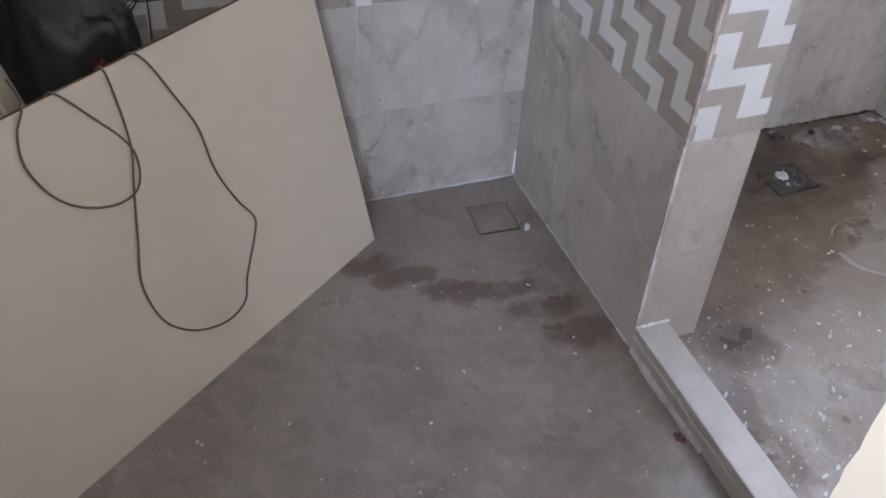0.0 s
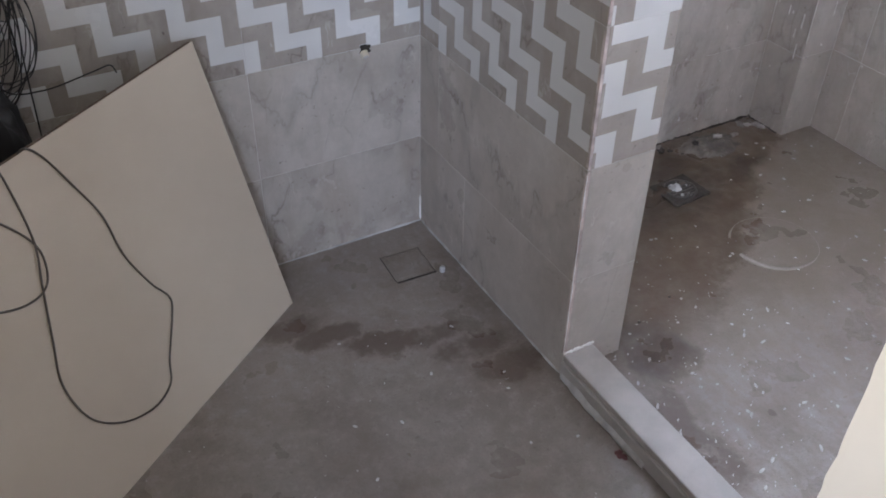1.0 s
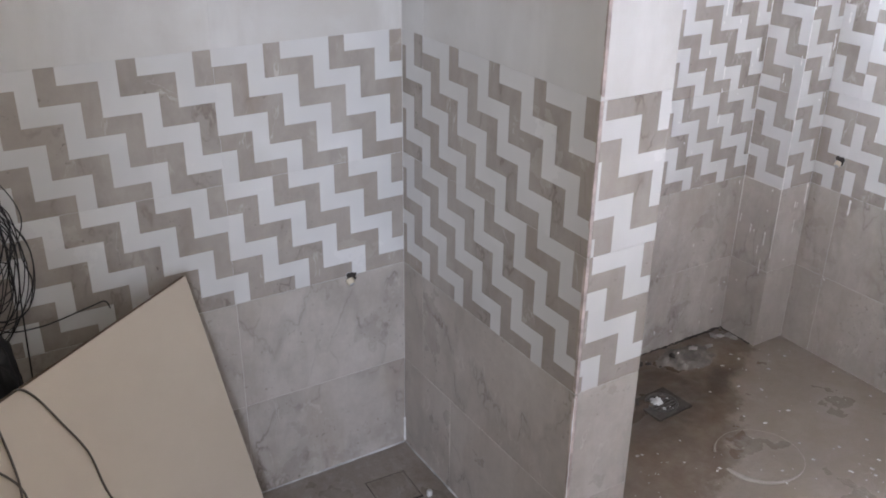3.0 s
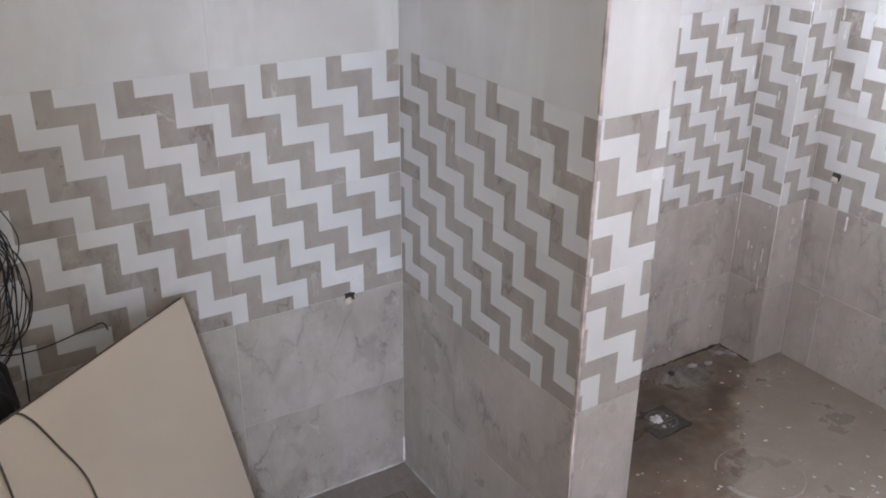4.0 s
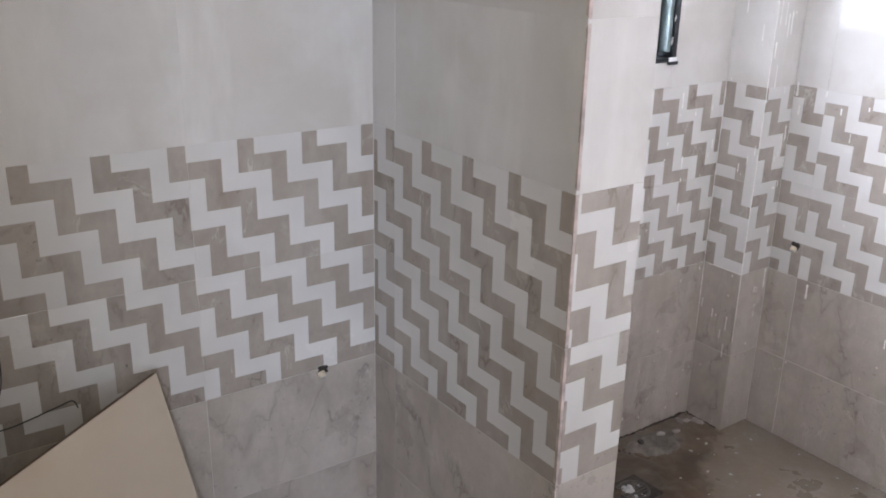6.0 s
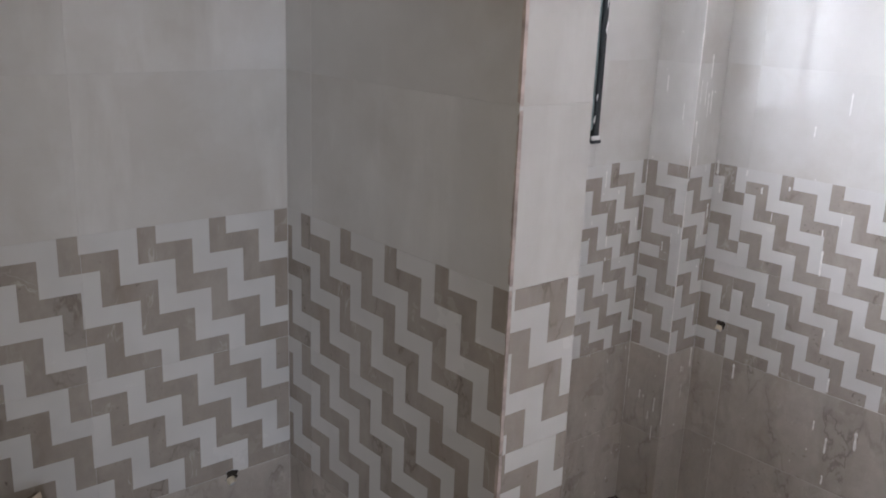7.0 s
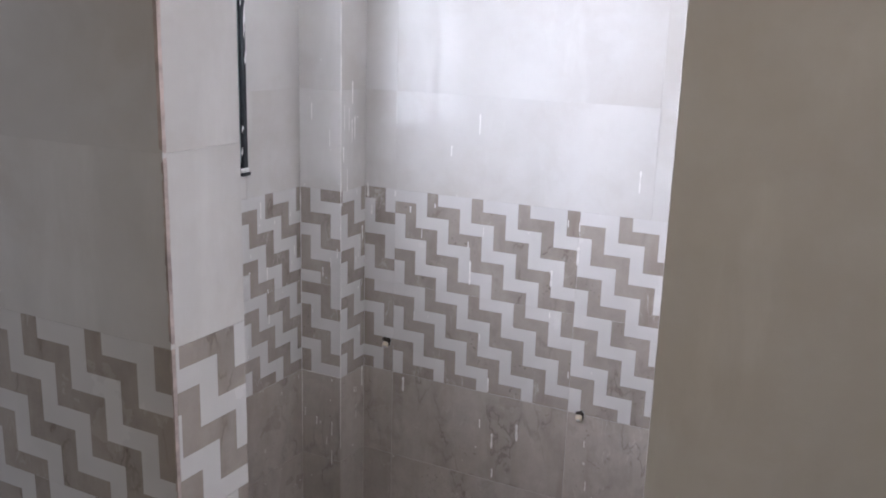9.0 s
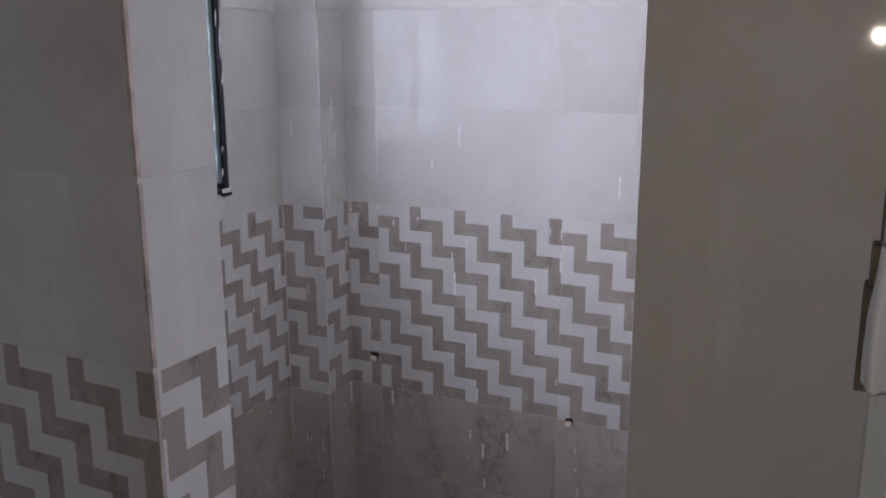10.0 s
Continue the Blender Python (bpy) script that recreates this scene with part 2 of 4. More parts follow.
    dirt = calc(t, 'MULTIPLY', band(t, side, -0.02, 0.035), calc(t, 'MULTIPLY', band(t, sep.outputs["X"], 0.02, 0.12), band(t, sep.outputs["Y"], -0.86, -0.62)))
    dirt = calc(t, 'MULTIPLY', dirt, calc(t, 'MULTIPLY_ADD', ramp(t, noise_of(t, w, 10.0, 9.0, 0.74), 0.30, 0.66), 0.56, 0.42))
    trodden = calc(t, 'MULTIPLY', spot(t, bent.outputs[0], -0.70, -1.15, 0.95, 0.85), ramp(t, noise_of(t, w, 7.0, 9.0, 0.74), 0.22, 0.68))
    base = mixc(t, calc(t, 'MULTIPLY', trodden, 0.9), base, (0.115, 0.092, 0.07))
    base = mixc(t, dirt, base, (0.094, 0.060, 0.035))
    base = mixc(t, calc(t, 'MULTIPLY', mud, 0.74), base, (0.098, 0.066, 0.048))
    wet = calc(t, 'MAXIMUM', spot(t, bent.outputs[0], 0.72, -0.20, 0.36, 0.24), spot(t, bent.outputs[0], 0.24, -0.72, 0.14, 0.11))
    wet = calc(t, 'MAXIMUM', wet, spot(t, bent.outputs[0], 1.02, -0.26, 0.16, 0.08))
    wet = band(t, calc(t, 'MULTIPLY', wet, ramp(t, noise_of(t, w, 14.0, 8.0, 0.72), 0.15, 0.72)), 0.0, 0.75)
    base = mixc(t, calc(t, 'MULTIPLY', wet, 0.62), base, (0.036, 0.024, 0.015))
    t.links.new(base, p.inputs["Base Color"])
    rough = calc(t, 'MULTIPLY_ADD', band(t, noise_of(t, w, 5.0, 4.0), 0.35, 0.7), 0.14, 0.27)
    t.links.new(rough, p.inputs["Roughness"])
    relief(t, p, calc(t, 'ADD', noise_of(t, w, 40.0, 5.0, 0.65), calc(t, 'MULTIPLY', noise_of(t, w, 7.0, 3.0), 0.8)), 0.004, 0.35)
    return m


MARBLE, LIGHT, ZIGZAG, FLOOR = make_marble(), make_light(), make_zigzag(), make_floor()
GRATE = make_plain("muddy_grey_grate", (0.07, 0.062, 0.055), 0.35, 0.5, 60, 0.002)
GROUT = make_plain("pale_cement_grout", (0.66, 0.645, 0.62), 0.06, 0.9, 40)
SPLASH = make_plain("dried_cement_splash", (0.50, 0.49, 0.48), 0.15, 0.85, 60)
RINGMARK = make_plain("faint_cement_mark", (0.31, 0.28, 0.245), 0.15, 0.85, 60)
WHITE_GROUT = make_plain("white_cement_joint", (0.80, 0.785, 0.765), 0.12, 0.85, 60)
EDGE = make_plain("pinkish_tile_edge", (0.50, 0.42, 0.385), 0.35, 0.8, 30, 0.003, 0, 0.6)
PLASTER = make_plain("white_putty_plaster", (0.70, 0.68, 0.65), 0.06, 0.8, 9)
FILLET = make_plain("pale_cement_fillet", (0.47, 0.465, 0.46), 0.3, 0.8, 30, 0.004, 0, 0.5)
# dark colour of the unseen west wall, chosen to weaken bounced light
DIM_WALL = make_plain("dim_unseen_wall", (0.27, 0.255, 0.235), 0.2, 0.9, 9, 0.004)
BOARD = make_plain("cream_laminate", (0.565, 0.485, 0.385), 0.025, 0.42, 6, 0.0005, 0, 0.1)
BOARD_EDGE = make_plain("plywood_edge", (0.12, 0.085, 0.06), 0.25, 0.8, 50)
CREAM = make_plain("cream_painted_jamb", (0.60, 0.545, 0.455), 0.05, 0.55, 10, 0.002)
UPVC = make_plain("white_plastic", (0.78, 0.78, 0.77), 0.04, 0.3, 12, 0.0008, 0, 0.15)
# white post and film, darkened in colour to offset the torch close by
DIMMED_PLASTIC = make_plain("dimmed_white_plastic", (0.20, 0.22, 0.245), 0.06, 0.35, 12, 0.0008, 0, 0.15)
FILM = make_plain("dimmed_white_film", (0.25, 0.27, 0.30), 0.05, 0.35, 20, 0.002, 0, 0.4)
CABLE = make_plain("grey_cable_sheath", (0.105, 0.092, 0.078), 0.15, 0.55, 40)
WIRE = make_plain("black_wire", (0.018, 0.018, 0.02), 0.2, 0.45, 40)
SACK = make_plain("black_polythene", (0.02, 0.02, 0.021), 0.4, 0.5, 14, 0.006, 0, 0.6)
CARTON = make_plain("cream_carton", (0.50, 0.43, 0.33), 0.08, 0.8, 14)
ALU = make_plain("dark_window_frame", (0.045, 0.05, 0.055), 0.15, 0.35, 30, 0.0006, 0.6, 0.15)
GLASS_VIEW = make_plain("grey_green_glass_view", (0.20, 0.25, 0.25), 0.35, 0.3, 14, 0.0006, 0.5, 0.15)
PIPE = make_plain("cream_pipe", (0.62, 0.55, 0.42), 0.08, 0.45, 30)
# dark mortar and mud, also painted shade of holes and gaps
HOLE = make_plain("dark_mortar_and_shade", (0.05, 0.042, 0.035), 0.4, 0.95, 60, 0.004)
LEAF = make_plain("garden_foliage", (0.07, 0.12, 0.05), 0.5, 0.8, 3, 0.02)
EARTH = make_plain("bare_earth", (0.22, 0.17, 0.12), 0.25, 0.95, 2, 0.01)


def make_glass():
    m, t, p = nodes_of("window_glass")
    p.inputs["Base Color"].default_value = (0.93, 0.97, 0.96, 1)
    p.inputs["Roughness"].default_value, p.inputs["Transmission Weight"].default_value = 0.02, 1.0
    p.inputs["IOR"].default_value = 1.45
    return m


GLASS = make_glass()


# ---- builders ----
def mesh_from(bm, name, material):
    me = bpy.data.meshes.new(name)
    bmesh.ops.recalc_face_normals(bm, faces=bm.faces)
    bm.to_mesh(me)
    bm.free()
    me.materials.append(material)
    return me


def part(name, bm, material, parent=None, label="", smooth=False, at=None):
    ob = new(name, mesh_from(bm, name, material))
    if smooth:
        for f in ob.data.polygons:
            f.use_smooth = True
    if parent:
        ob.parent = parent
    if at is not None:
        ob.matrix_basis = at
    if label:
        ob["label"] = label
    return ob


def empty(name, at=None):
    ob = new(name)
    if at is not None:
        ob.matrix_basis = at
    return ob


def add_box(bm, lo, hi, bevel=0.0, segments=1):
    made = bmesh.ops.create_cube(bm, size=1.0)["verts"]
    for v in made:
        v.co = Vector([(l + h) / 2 + c * (h - l) for l, h, c in zip(lo, hi, v.co)])
    if bevel:
        edges = list({e for v in made for e in v.link_edges})
        bmesh.ops.bevel(bm, geom=edges, offset=bevel, segments=segments, affect='EDGES', profile=0.5)
    return bm


def box(lo, hi, bevel=0.0, segments=1):
    return add_box(bmesh.new(), lo, hi, bevel, segments)


def add_tube(bm, pts, radius, sides=8, closed=False, taper=None):
    """A round tube along points."""
    rings, n = [], len(pts)
    pts = [Vector(q) for q in pts]
    side = None
    for k, q in enumerate(pts):
        a = pts[k - 1] if k or closed else q
        b = pts[(k + 1) % n] if k < n - 1 or closed else q
        d = (b - a).normalized()
        if side is None:
            side = d.cross(Vector((0, 0, 1)))
            if side.length < 0.1:
                side = d.cross(Vector((1, 0, 0)))
        side = (side - d * side.dot(d)).normalized()
        up = d.cross(side)
        r = radius if taper is None else radius * taper(k / (n - 1))
        rings.append([bm.verts.new(q + side * r * math.cos(u) + up * r * math.sin(u))
                      for u in [2 * math.pi * i / sides for i in range(sides)]])
    for k in range(n if closed else n - 1):
        p, q = rings[k], rings[(k + 1) % n]
        for i in range(sides):
            bm.faces.new((p[i], p[(i + 1) % sides], q[(i + 1) % sides], q[i]))
    if not closed:
        bm.faces.new(rings[0])
        bm.faces.new(rings[-1])
    return bm


def smooth_line(pts, steps=6, closed=False):
    """Catmull-Rom through the points."""
    pts = [Vector(q) for q in pts]
    n, out = len(pts), []
    for k in range(n if closed else n - 1):
        g = [pts[(k + o) % n] if closed else pts[min(max(k + o, 0), n - 1)] for o in (-1, 0, 1, 2)]
        for i in range(steps):
            u = i / steps
            out.append(0.5 * (2 * g[1] + (g[2] - g[0]) * u + (2 * g[0] - 5 * g[1] + 4 * g[2] - g[3]) * u * u
                              + (3 * g[1] - g[0] - 3 * g[2] + g[3]) * u ** 3))
    if not closed:
        out.append(pts[-1])
    return out


CELL, BASE, TOP = 0.0375, 0.57, 1.17
ROWS = ((0.0, 0.28, MARBLE), (0.28, BASE, MARBLE), (BASE, 0.87, ZIGZAG), (0.87, TOP, ZIGZAG), (TOP, 1.47, LIGHT), (1.47, 1.77, LIGHT))
THICK, JOINT = 0.009, 0.00035
rng = random.Random(4)


def tile_mesh(w, h, material, cell_i, cell_j, wide):
    """A tile with eased edges, its face at local z = 0, and its print's cells as UV."""
    bm = bmesh.new()
    e = 0.0005
    rims = []
    for inset, z in ((0, -THICK), (0, -e), (e, 0)):
        rims.append([bm.verts.new((x, y, z)) for x, y in ((inset, inset), (w - inset, inset), (w - inset, h - inset), (inset, h - inset))])
    for a, b in zip(rims, rims[1:]):
        for k in range(4):
            bm.faces.new((a[k], a[(k + 1) % 4], b[(k + 1) % 4], b[k]))
    bm.faces.new(rims[-1])
    layer = bm.loops.layers.uv.new("cells")
    for f in bm.faces:
        for l in f.loops:
            l[layer].uv = (cell_i + l.vert.co.x / wide, cell_j - l.vert.co.y / CELL)
    me = bpy.data.meshes.new("tile")
    bm.to_mesh(me)
    bm.free()
    me.materials.append(material)
    return me


def tile_face(wall, origin, right, cuts, phase, shift=0.0, rows=ROWS, hole=None, wide=CELL):
    """Tiles on a wall's face. origin: the face's foot at s = 0; right: along it as seen from before it; cuts: the joints along s;
    phase: the s at which a brown stair starts; shift: cells by which the print stands higher; hole: (s0, s1, z0, z1) left free."""
    right = Vector(right)
    normal = right.cross(Vector((0, 0, 1)))
    turn = Matrix((right, Vector((0, 0, 1)), normal)).transposed().to_4x4()
    for s0, s1 in zip(cuts, cuts[1:]):
        for z0, z1, material in rows:
            pieces = [(s0, s1, z0, z1)]
            if hole and s0 < hole[1] and s1 > hole[0] and z0 < hole[3] and z1 > hole[2]:
                pieces = [(s0, min(s1, hole[0]), z0, z1), (max(s0, hole[1]), s1, z0, z1),
                          (max(s0, hole[0]), min(s1, hole[1]), z0, hole[2]), (max(s0, hole[0]), min(s1, hole[1]), hole[3], z1)]
            for a, b, lo, hi in pieces:
                if b - a < 0.004 or hi - lo < 0.004:
                    continue
                gap = 0.00012 if material is LIGHT else 0.0005 if material is MARBLE else JOINT
                w, h = b - a - 2 * gap, hi - lo - 2 * gap
                ob = new("tile", tile_mesh(w, h, material, (a - phase) / wide, (TOP - lo) / CELL + shift, wide))
                ob.parent = wall
                lean = Matrix.Rotation(rng.gauss(0, 0.0003), 4, 'X') @ Matrix.Rotation(rng.gauss(0, 0.0003), 4, 'Y')
                ob.matrix_basis = Matrix.Translation(Vector(origin) + right * (a + gap) + Vector((0, 0, lo + gap)) + normal * rng.uniform(-0.0002, 0.0003)) @ turn @ lean


def structure(name, boxes, material, label):
    bm = bmesh.new()
    for lo, hi in boxes:
        add_box(bm, lo, hi)
    return tagged(part(name, bm, material), label, name.split("_")[0], kind="structure")


# ---- the large structure ----
CEIL = 2.6
WX0, WX1, WZ0, WZ1 = 0.19, 1.02, 1.245, 2.35
wall_north = structure("wall_north", (((-1.6, 0.0008, 0), (WX0, 0.16, CEIL)), ((WX1, 0.0008, 0), (1.56, 0.16, CEIL)),
                                      ((WX0, 0.009, 0), (WX1, 0.16, WZ0)), ((WX0, 0.0008, WZ1), (WX1, 0.16, CEIL))), GROUT,
                       "tiled back wall of the bathroom, plaster above the tiles")
partition = structure("wall_partition", (((0.0008, -0.6962, 0), (0.1697, 0.0008, CEIL)),), GROUT, "short tiled partition between shower and toilet")
column = structure("wall_duct", (((1.2738, -0.1492, 0), (1.4108, 0.0008, CEIL)),), GROUT, "tiled pipe duct in the toilet's corner")
wall_east = structure("wall_east", (((1.4108, -1.85, 0), (1.56, 0.0008, CEIL)),), GROUT, "tiled side wall lit by the window")
pier = structure("wall_pier", (((0.0008, -1.73, 0), (0.1572, -1.4308, CEIL)),), GROUT, "tiled pier beside the toilet opening")
# unseen wall piece left of the doorway, set to shade the back wall's left
wall_south = structure("wall_south", (((-0.56, -1.85, 0), (1.4108, -1.73, CEIL)), ((-1.6, -1.85, 0), (-1.19, -1.73, CEIL)),
                                      ((-1.19, -1.85, 2.1), (-0.56, -1.73, CEIL))), PLASTER, "plastered wall with the doorway")
wall_west = structure("wall_west", (((-1.6, -1.73, 0), (-1.46, 0.0008, CEIL)),), DIM_WALL, "unseen side wall of the shower, darkened to cut bounced light")
floor = structure("floor", (((-1.6, -1.85, -0.12), (1.56, 0.16, 0.0)),), FLOOR, "dusty grey cement floor with brown mud stains")
ceiling = structure("ceiling", (((-1.6, -1.85, CEIL), (1.56, 0.16, CEIL + 0.12)),), PLASTER, "white plastered bathroom ceiling")

# unseen bedroom added behind the doorway, its window set to aim the daylight
wall_bedroom = structure("wall_bedroom", (((-3.0, -4.55, 0), (-2.88, -1.85, CEIL)), ((1.56, -4.55, 0), (1.68, -1.85, CEIL)), ((-3.0, -1.85, 0), (-1.6, -1.73, CEIL)),
                                          ((-3.0, -4.67, 0), (-2.74, -4.55, CEIL)), ((-1.76, -4.67, 0), (1.68, -4.55, CEIL)), ((-2.74, -4.67, 0), (-1.76, -4.55, 1.0)), ((-2.74, -4.67, 2.3), (-1.76, -4.55, CEIL))), PLASTER,
                         "unseen plastered bedroom walls with a window opening added for light")
floor_bedroom = structure("floor_bedroom", (((-3.0, -4.67, -0.12), (1.68, -1.85, 0.0)),), FLOOR, "dusty cement bedroom floor")
ceiling_bedroom = structure("ceiling_bedroom", (((-3.0, -4.67, CEIL), (1.68, -1.8505, CEIL + 0.12)),), PLASTER, "white bedroom ceiling")
bm = box((-60, -60, -0.6), (60, 60, -0.5))
ground = tagged(part("ground", bm, EARTH), "bare earth outside the house", "ground", kind="structure")

# ---- tiles ----
tile_face(wall_north, (-1.455, 0, 0), (1, 0, 0), (0, 0.405, 1.005, 1.455), 1.2685, wide=0.0382)
tile_face(wall_north, (0.170, 0, 0), (1, 0, 0), (0.001, 0.503, 1.103), 0.931, hole=(WX0 - 0.170, WX1 - 0.170, WZ0, WZ1))
tile_face(partition, (0, 0, 0), (0, -1, 0), (0, 0.236, 0.697), 0.0, rows=ROWS[:1])
tile_face(partition, (0, 0, 0), (0, -1, 0), (0, 0.097, 0.697), 0.0555, rows=ROWS[1:], wide=0.0378)
tile_face(partition, (0, -0.697, 0), (1, 0, 0), (0.008, 0.1705), 0.015, 1.0, rows=ROWS[:2] + ROWS[3:], wide=0.0425)
tile_face(partition, (0, -0.697, 0), (1, 0, 0), (0.008, 0.1705), 0.0575, 2.0, rows=ROWS[2:3], wide=0.0425)
tile_face(partition, (0.1705, -0.697, 0), (0, 1, 0), (0, 0.6, 0.697), 0.0)
tile_face(column, (1.273, 0, 0), (0, -1, 0), (0, 0.15), 0.0, -1.0, rows=ROWS[:2] + ROWS[3:])
tile_face(column, (1.273, 0, 0), (0, -1, 0), (0, 0.15), 0.0, 1.0, rows=ROWS[2:3])
tile_face(column, (1.273, -0.15, 0), (1, 0, 0), (0, 0.137), -0.0375)
tile_face(wall_east, (1.41, 0, 0), (0, -1, 0), (0.15, 0.26), 0.112, 1.0, rows=ROWS[:2] + ROWS[3:])
tile_face(wall_east, (1.41, 0, 0), (0, -1, 0), (0.15, 0.26), 0.0745, 2.0, rows=ROWS[2:3])
tile_face(wall_east, (1.41, 0, 0), (0, -1, 0), (0.26, 0.86, 1.46, 1.73), 0.372, rows=ROWS[:4])
tile_face(wall_east, (1.41, 0, 0), (0, -1, 0), (0.26, 1.06, 1.73), 0.372, rows=ROWS[4:])
tile_face(pier, (0, -1.43, 0), (0, -1, 0), (0, 0.3), 0.0, rows=ROWS[:3] + ((0.87, TOP - 0.06, ZIGZAG), (TOP - 0.06, 1.77, LIGHT)))
tile_face(pier, (0.158, -1.43, 0), (-1, 0, 0), (0, 0.158), 0.0)

# ---- joints, kerb and trims of the structure ----
def bead(name, a, b, radius, material, label, wobble=0.0012, steps=40):
    """A hand-laid line of mortar along an inner corner."""
    a, b = Vector(a), Vector(b)
    pts = [a.lerp(b, k / steps) + Vector([noise.noise((k * 0.7, c * 9.1, a.x + a.y)) * wobble for c in range(3)]) for k in range(steps + 1)]
    taper = lambda u: 0.35 + 1.5 * abs(noise.noise((u * 13.0, a.y, 3.3))) + 0.5 * abs(noise.noise((u * 47.0, a.x, 7.3)))
    return tagged(part(name, add_tube(bmesh.new(), pts, radius, 6, taper=taper), material, smooth=True), label, "trim", kind="structure")


bead("trim_joint_back", (-1.40, -0.001, 0.001), (-0.001, -0.001, 0.001), 0.0030, FILLET, "pale cement joint at the foot of the back wall")
bead("trim_joint_partition", (-0.001, -0.001, 0.001), (-0.001, -0.69, 0.001), 0.0028, FILLET, "pale cement joint at the foot of the partition")
bead("trim_joint_corner", (-0.001, -0.001, 0.004), (-0.001, -0.001, 0.085), 0.0038, WHITE_GROUT, "white cement smear in the shower corner", 0.0006, 12)
# raw body of the side tiles, which shows along the partition's edge
bm, prev = bmesh.new(), None
for k in range(231):
    z = 0.068 + 2.25 * k / 230
    rag = [0.0012 * noise.noise((z * 45, c * 7.3, 0)) + 0.0008 * noise.noise((z * 160, c * 3.1, 2)) for c in range(3)]
    gapped = 0.0025 if min(abs(z - q) for q in (0.28, BASE, 0.87, TOP, 1.47, 1.77)) < 0.006 else 0.0
    row = [bm.verts.new(v) for v in ((0.0003 + gapped, -0.690, z), (-0.0004 + rag[0] * 0.6 + gapped, -0.6982 + rag[1] * 0.5 + gapped, z), (0.0068 + rag[2], -0.6985 + rag[0] * 0.5 + gapped, z), (0.0085, -0.690, z))]
    if prev:
        for i in range(3):
            bm.faces.new((prev[i], row[i], row[i + 1], prev[i + 1]))
    prev = row
tagged(part("trim_edge_partition", bm, EDGE), "rough pinkish raw tile edge down the partition's corner", "trim", kind="structure")
bead("trim_edge_foot", (-0.0012, -0.6984, 0.07), (-0.0012, -0.6984, 0.56), 0.0015, WHITE_GROUT, "whitish cement along the partition's lower edge", 0.0012, 60)
bead("trim_foot_end", (0.0, -0.6985, 0.068), (0.085, -0.6985, 0.068), 0.004, WHITE_GROUT, "white cement joint where kerb meets partition", 0.002, 16)

# plaster that starts in a ragged line above the tiles
def plaster_rim(name, a, b, out):
    a, b, out = Vector(a), Vector(b), Vector(out)
    bm, n = bmesh.new(), int((b - a).length / 0.008)
    rows = []
    for k in range(n + 1):
        q = a.lerp(b, k / n)
        drop = 0.006 + 0.018 * max(0.0, noise.noise((q.x * 9, q.y * 9, 1.7))) + 0.006 * noise.noise((q.x * 40, q.y * 40, 4.0))
        rows.append([bm.verts.new(q + v) for v in (Vector((0, 0, -drop)), out * 0.003 + Vector((0, 0, -drop + 0.004)), out * 0.004 + Vector((0, 0, 0.03)), Vector((0, 0, 0.06)))])
    for p, q in zip(rows, rows[1:]):
        for k in range(3):
            bm.faces.new((p[k], q[k], q[k + 1], p[k + 1]))
    return tagged(part(name, bm, PLASTER, smooth=True), "ragged lower edge of white putty above the tiles", "trim", kind="structure")


bead("trim_duct_corner", (1.2722, -0.0012, 0.34), (1.2722, -0.0012, 1.17), 0.0012, WHITE_GROUT, "white cement line in the duct's inner corner", 0.0006, 60)
bead("trim_duct_edge", (1.2728, -0.1502, 0.33), (1.2728, -0.1502, 1.72), 0.0014, WHITE_GROUT, "white cement line down the duct's edge", 0.0008, 90)
bead("trim_duct_joint", (1.2727, -0.002, 0.57), (1.2727, -0.149, 0.57), 0.0012, WHITE_GROUT, "white cement joint across the duct", 0.0008, 20)
plaster_rim("trim_putty_toilet", (1.03, -0.0015, 1.757), (1.272, -0.0015, 1.757), (0, -1, 0))
plaster_rim("trim_putty_duct", (1.2715, 0, 1.757), (1.2715, -0.151, 1.757), (-1, 0, 0))
plaster_rim("trim_putty_duct_front", (1.273, -0.1515, 1.757), (1.41, -0.1515, 1.757), (0, -1, 0))
plaster_rim("trim_putty_east", (1.4085, -0.15, 1.757), (1.4085, -1.6, 1.757), (-1, 0, 0))

KERB = make_plain("grey_stone_kerb", (0.42, 0.395, 0.375), 0.12, 0.4, 16, 0.0015, 0, 0.2)
MORTAR = make_plain("grey_cement_mortar", (0.30, 0.28, 0.26), 0.3, 0.9, 26, 0.006, 0, 0.6)
kerb = empty("threshold_kerb", pose(0, -0.699, 0))
tagged(kerb, "grey stone kerb on mortar across the toilet opening", "kerb")
part("core", box((0.006, -0.733, -0.01), (0.074, -0.001, 0.047)), MORTAR, kerb)
part("top_slab", box((0.0, -0.733, 0.0472), (0.082, 0.0, 0.066), 0.003, 2), KERB, kerb, "smooth grey stone slab")
part("side_slab", box((-0.006, -0.733, 0.004), (0.0057, 0.0, 0.0468), 0.002, 1), KERB, kerb)
bm = bmesh.new()
prev = None
for k in range(61):
    y = -0.01 - 0.30 * k / 60
    out = (0.004 + 0.006 * noise.noise((y * 14, 0.3, 0)) + 0.004 * noise.noise((y * 60, 2.3, 0))) * math.sin(math.pi * (0.1 + 0.85 * k / 60))
    row = [bm.verts.new(v) for v in ((-0.0065, y, 0.020 + 0.008 * noise.noise((y * 20, 5, 0))), (-0.012 - out * 0.3, y, 0.010), (-0.008 - out, y, 0.0005))]
    if prev:
        bm.faces.new((prev[0], row[0], row[1], prev[1]))
        bm.faces.new((prev[1], row[1], row[2], prev[2]))
    prev = row
part("mortar_fillet", bm, FILLET, kerb, "smeared cement along the kerb's foot", True)

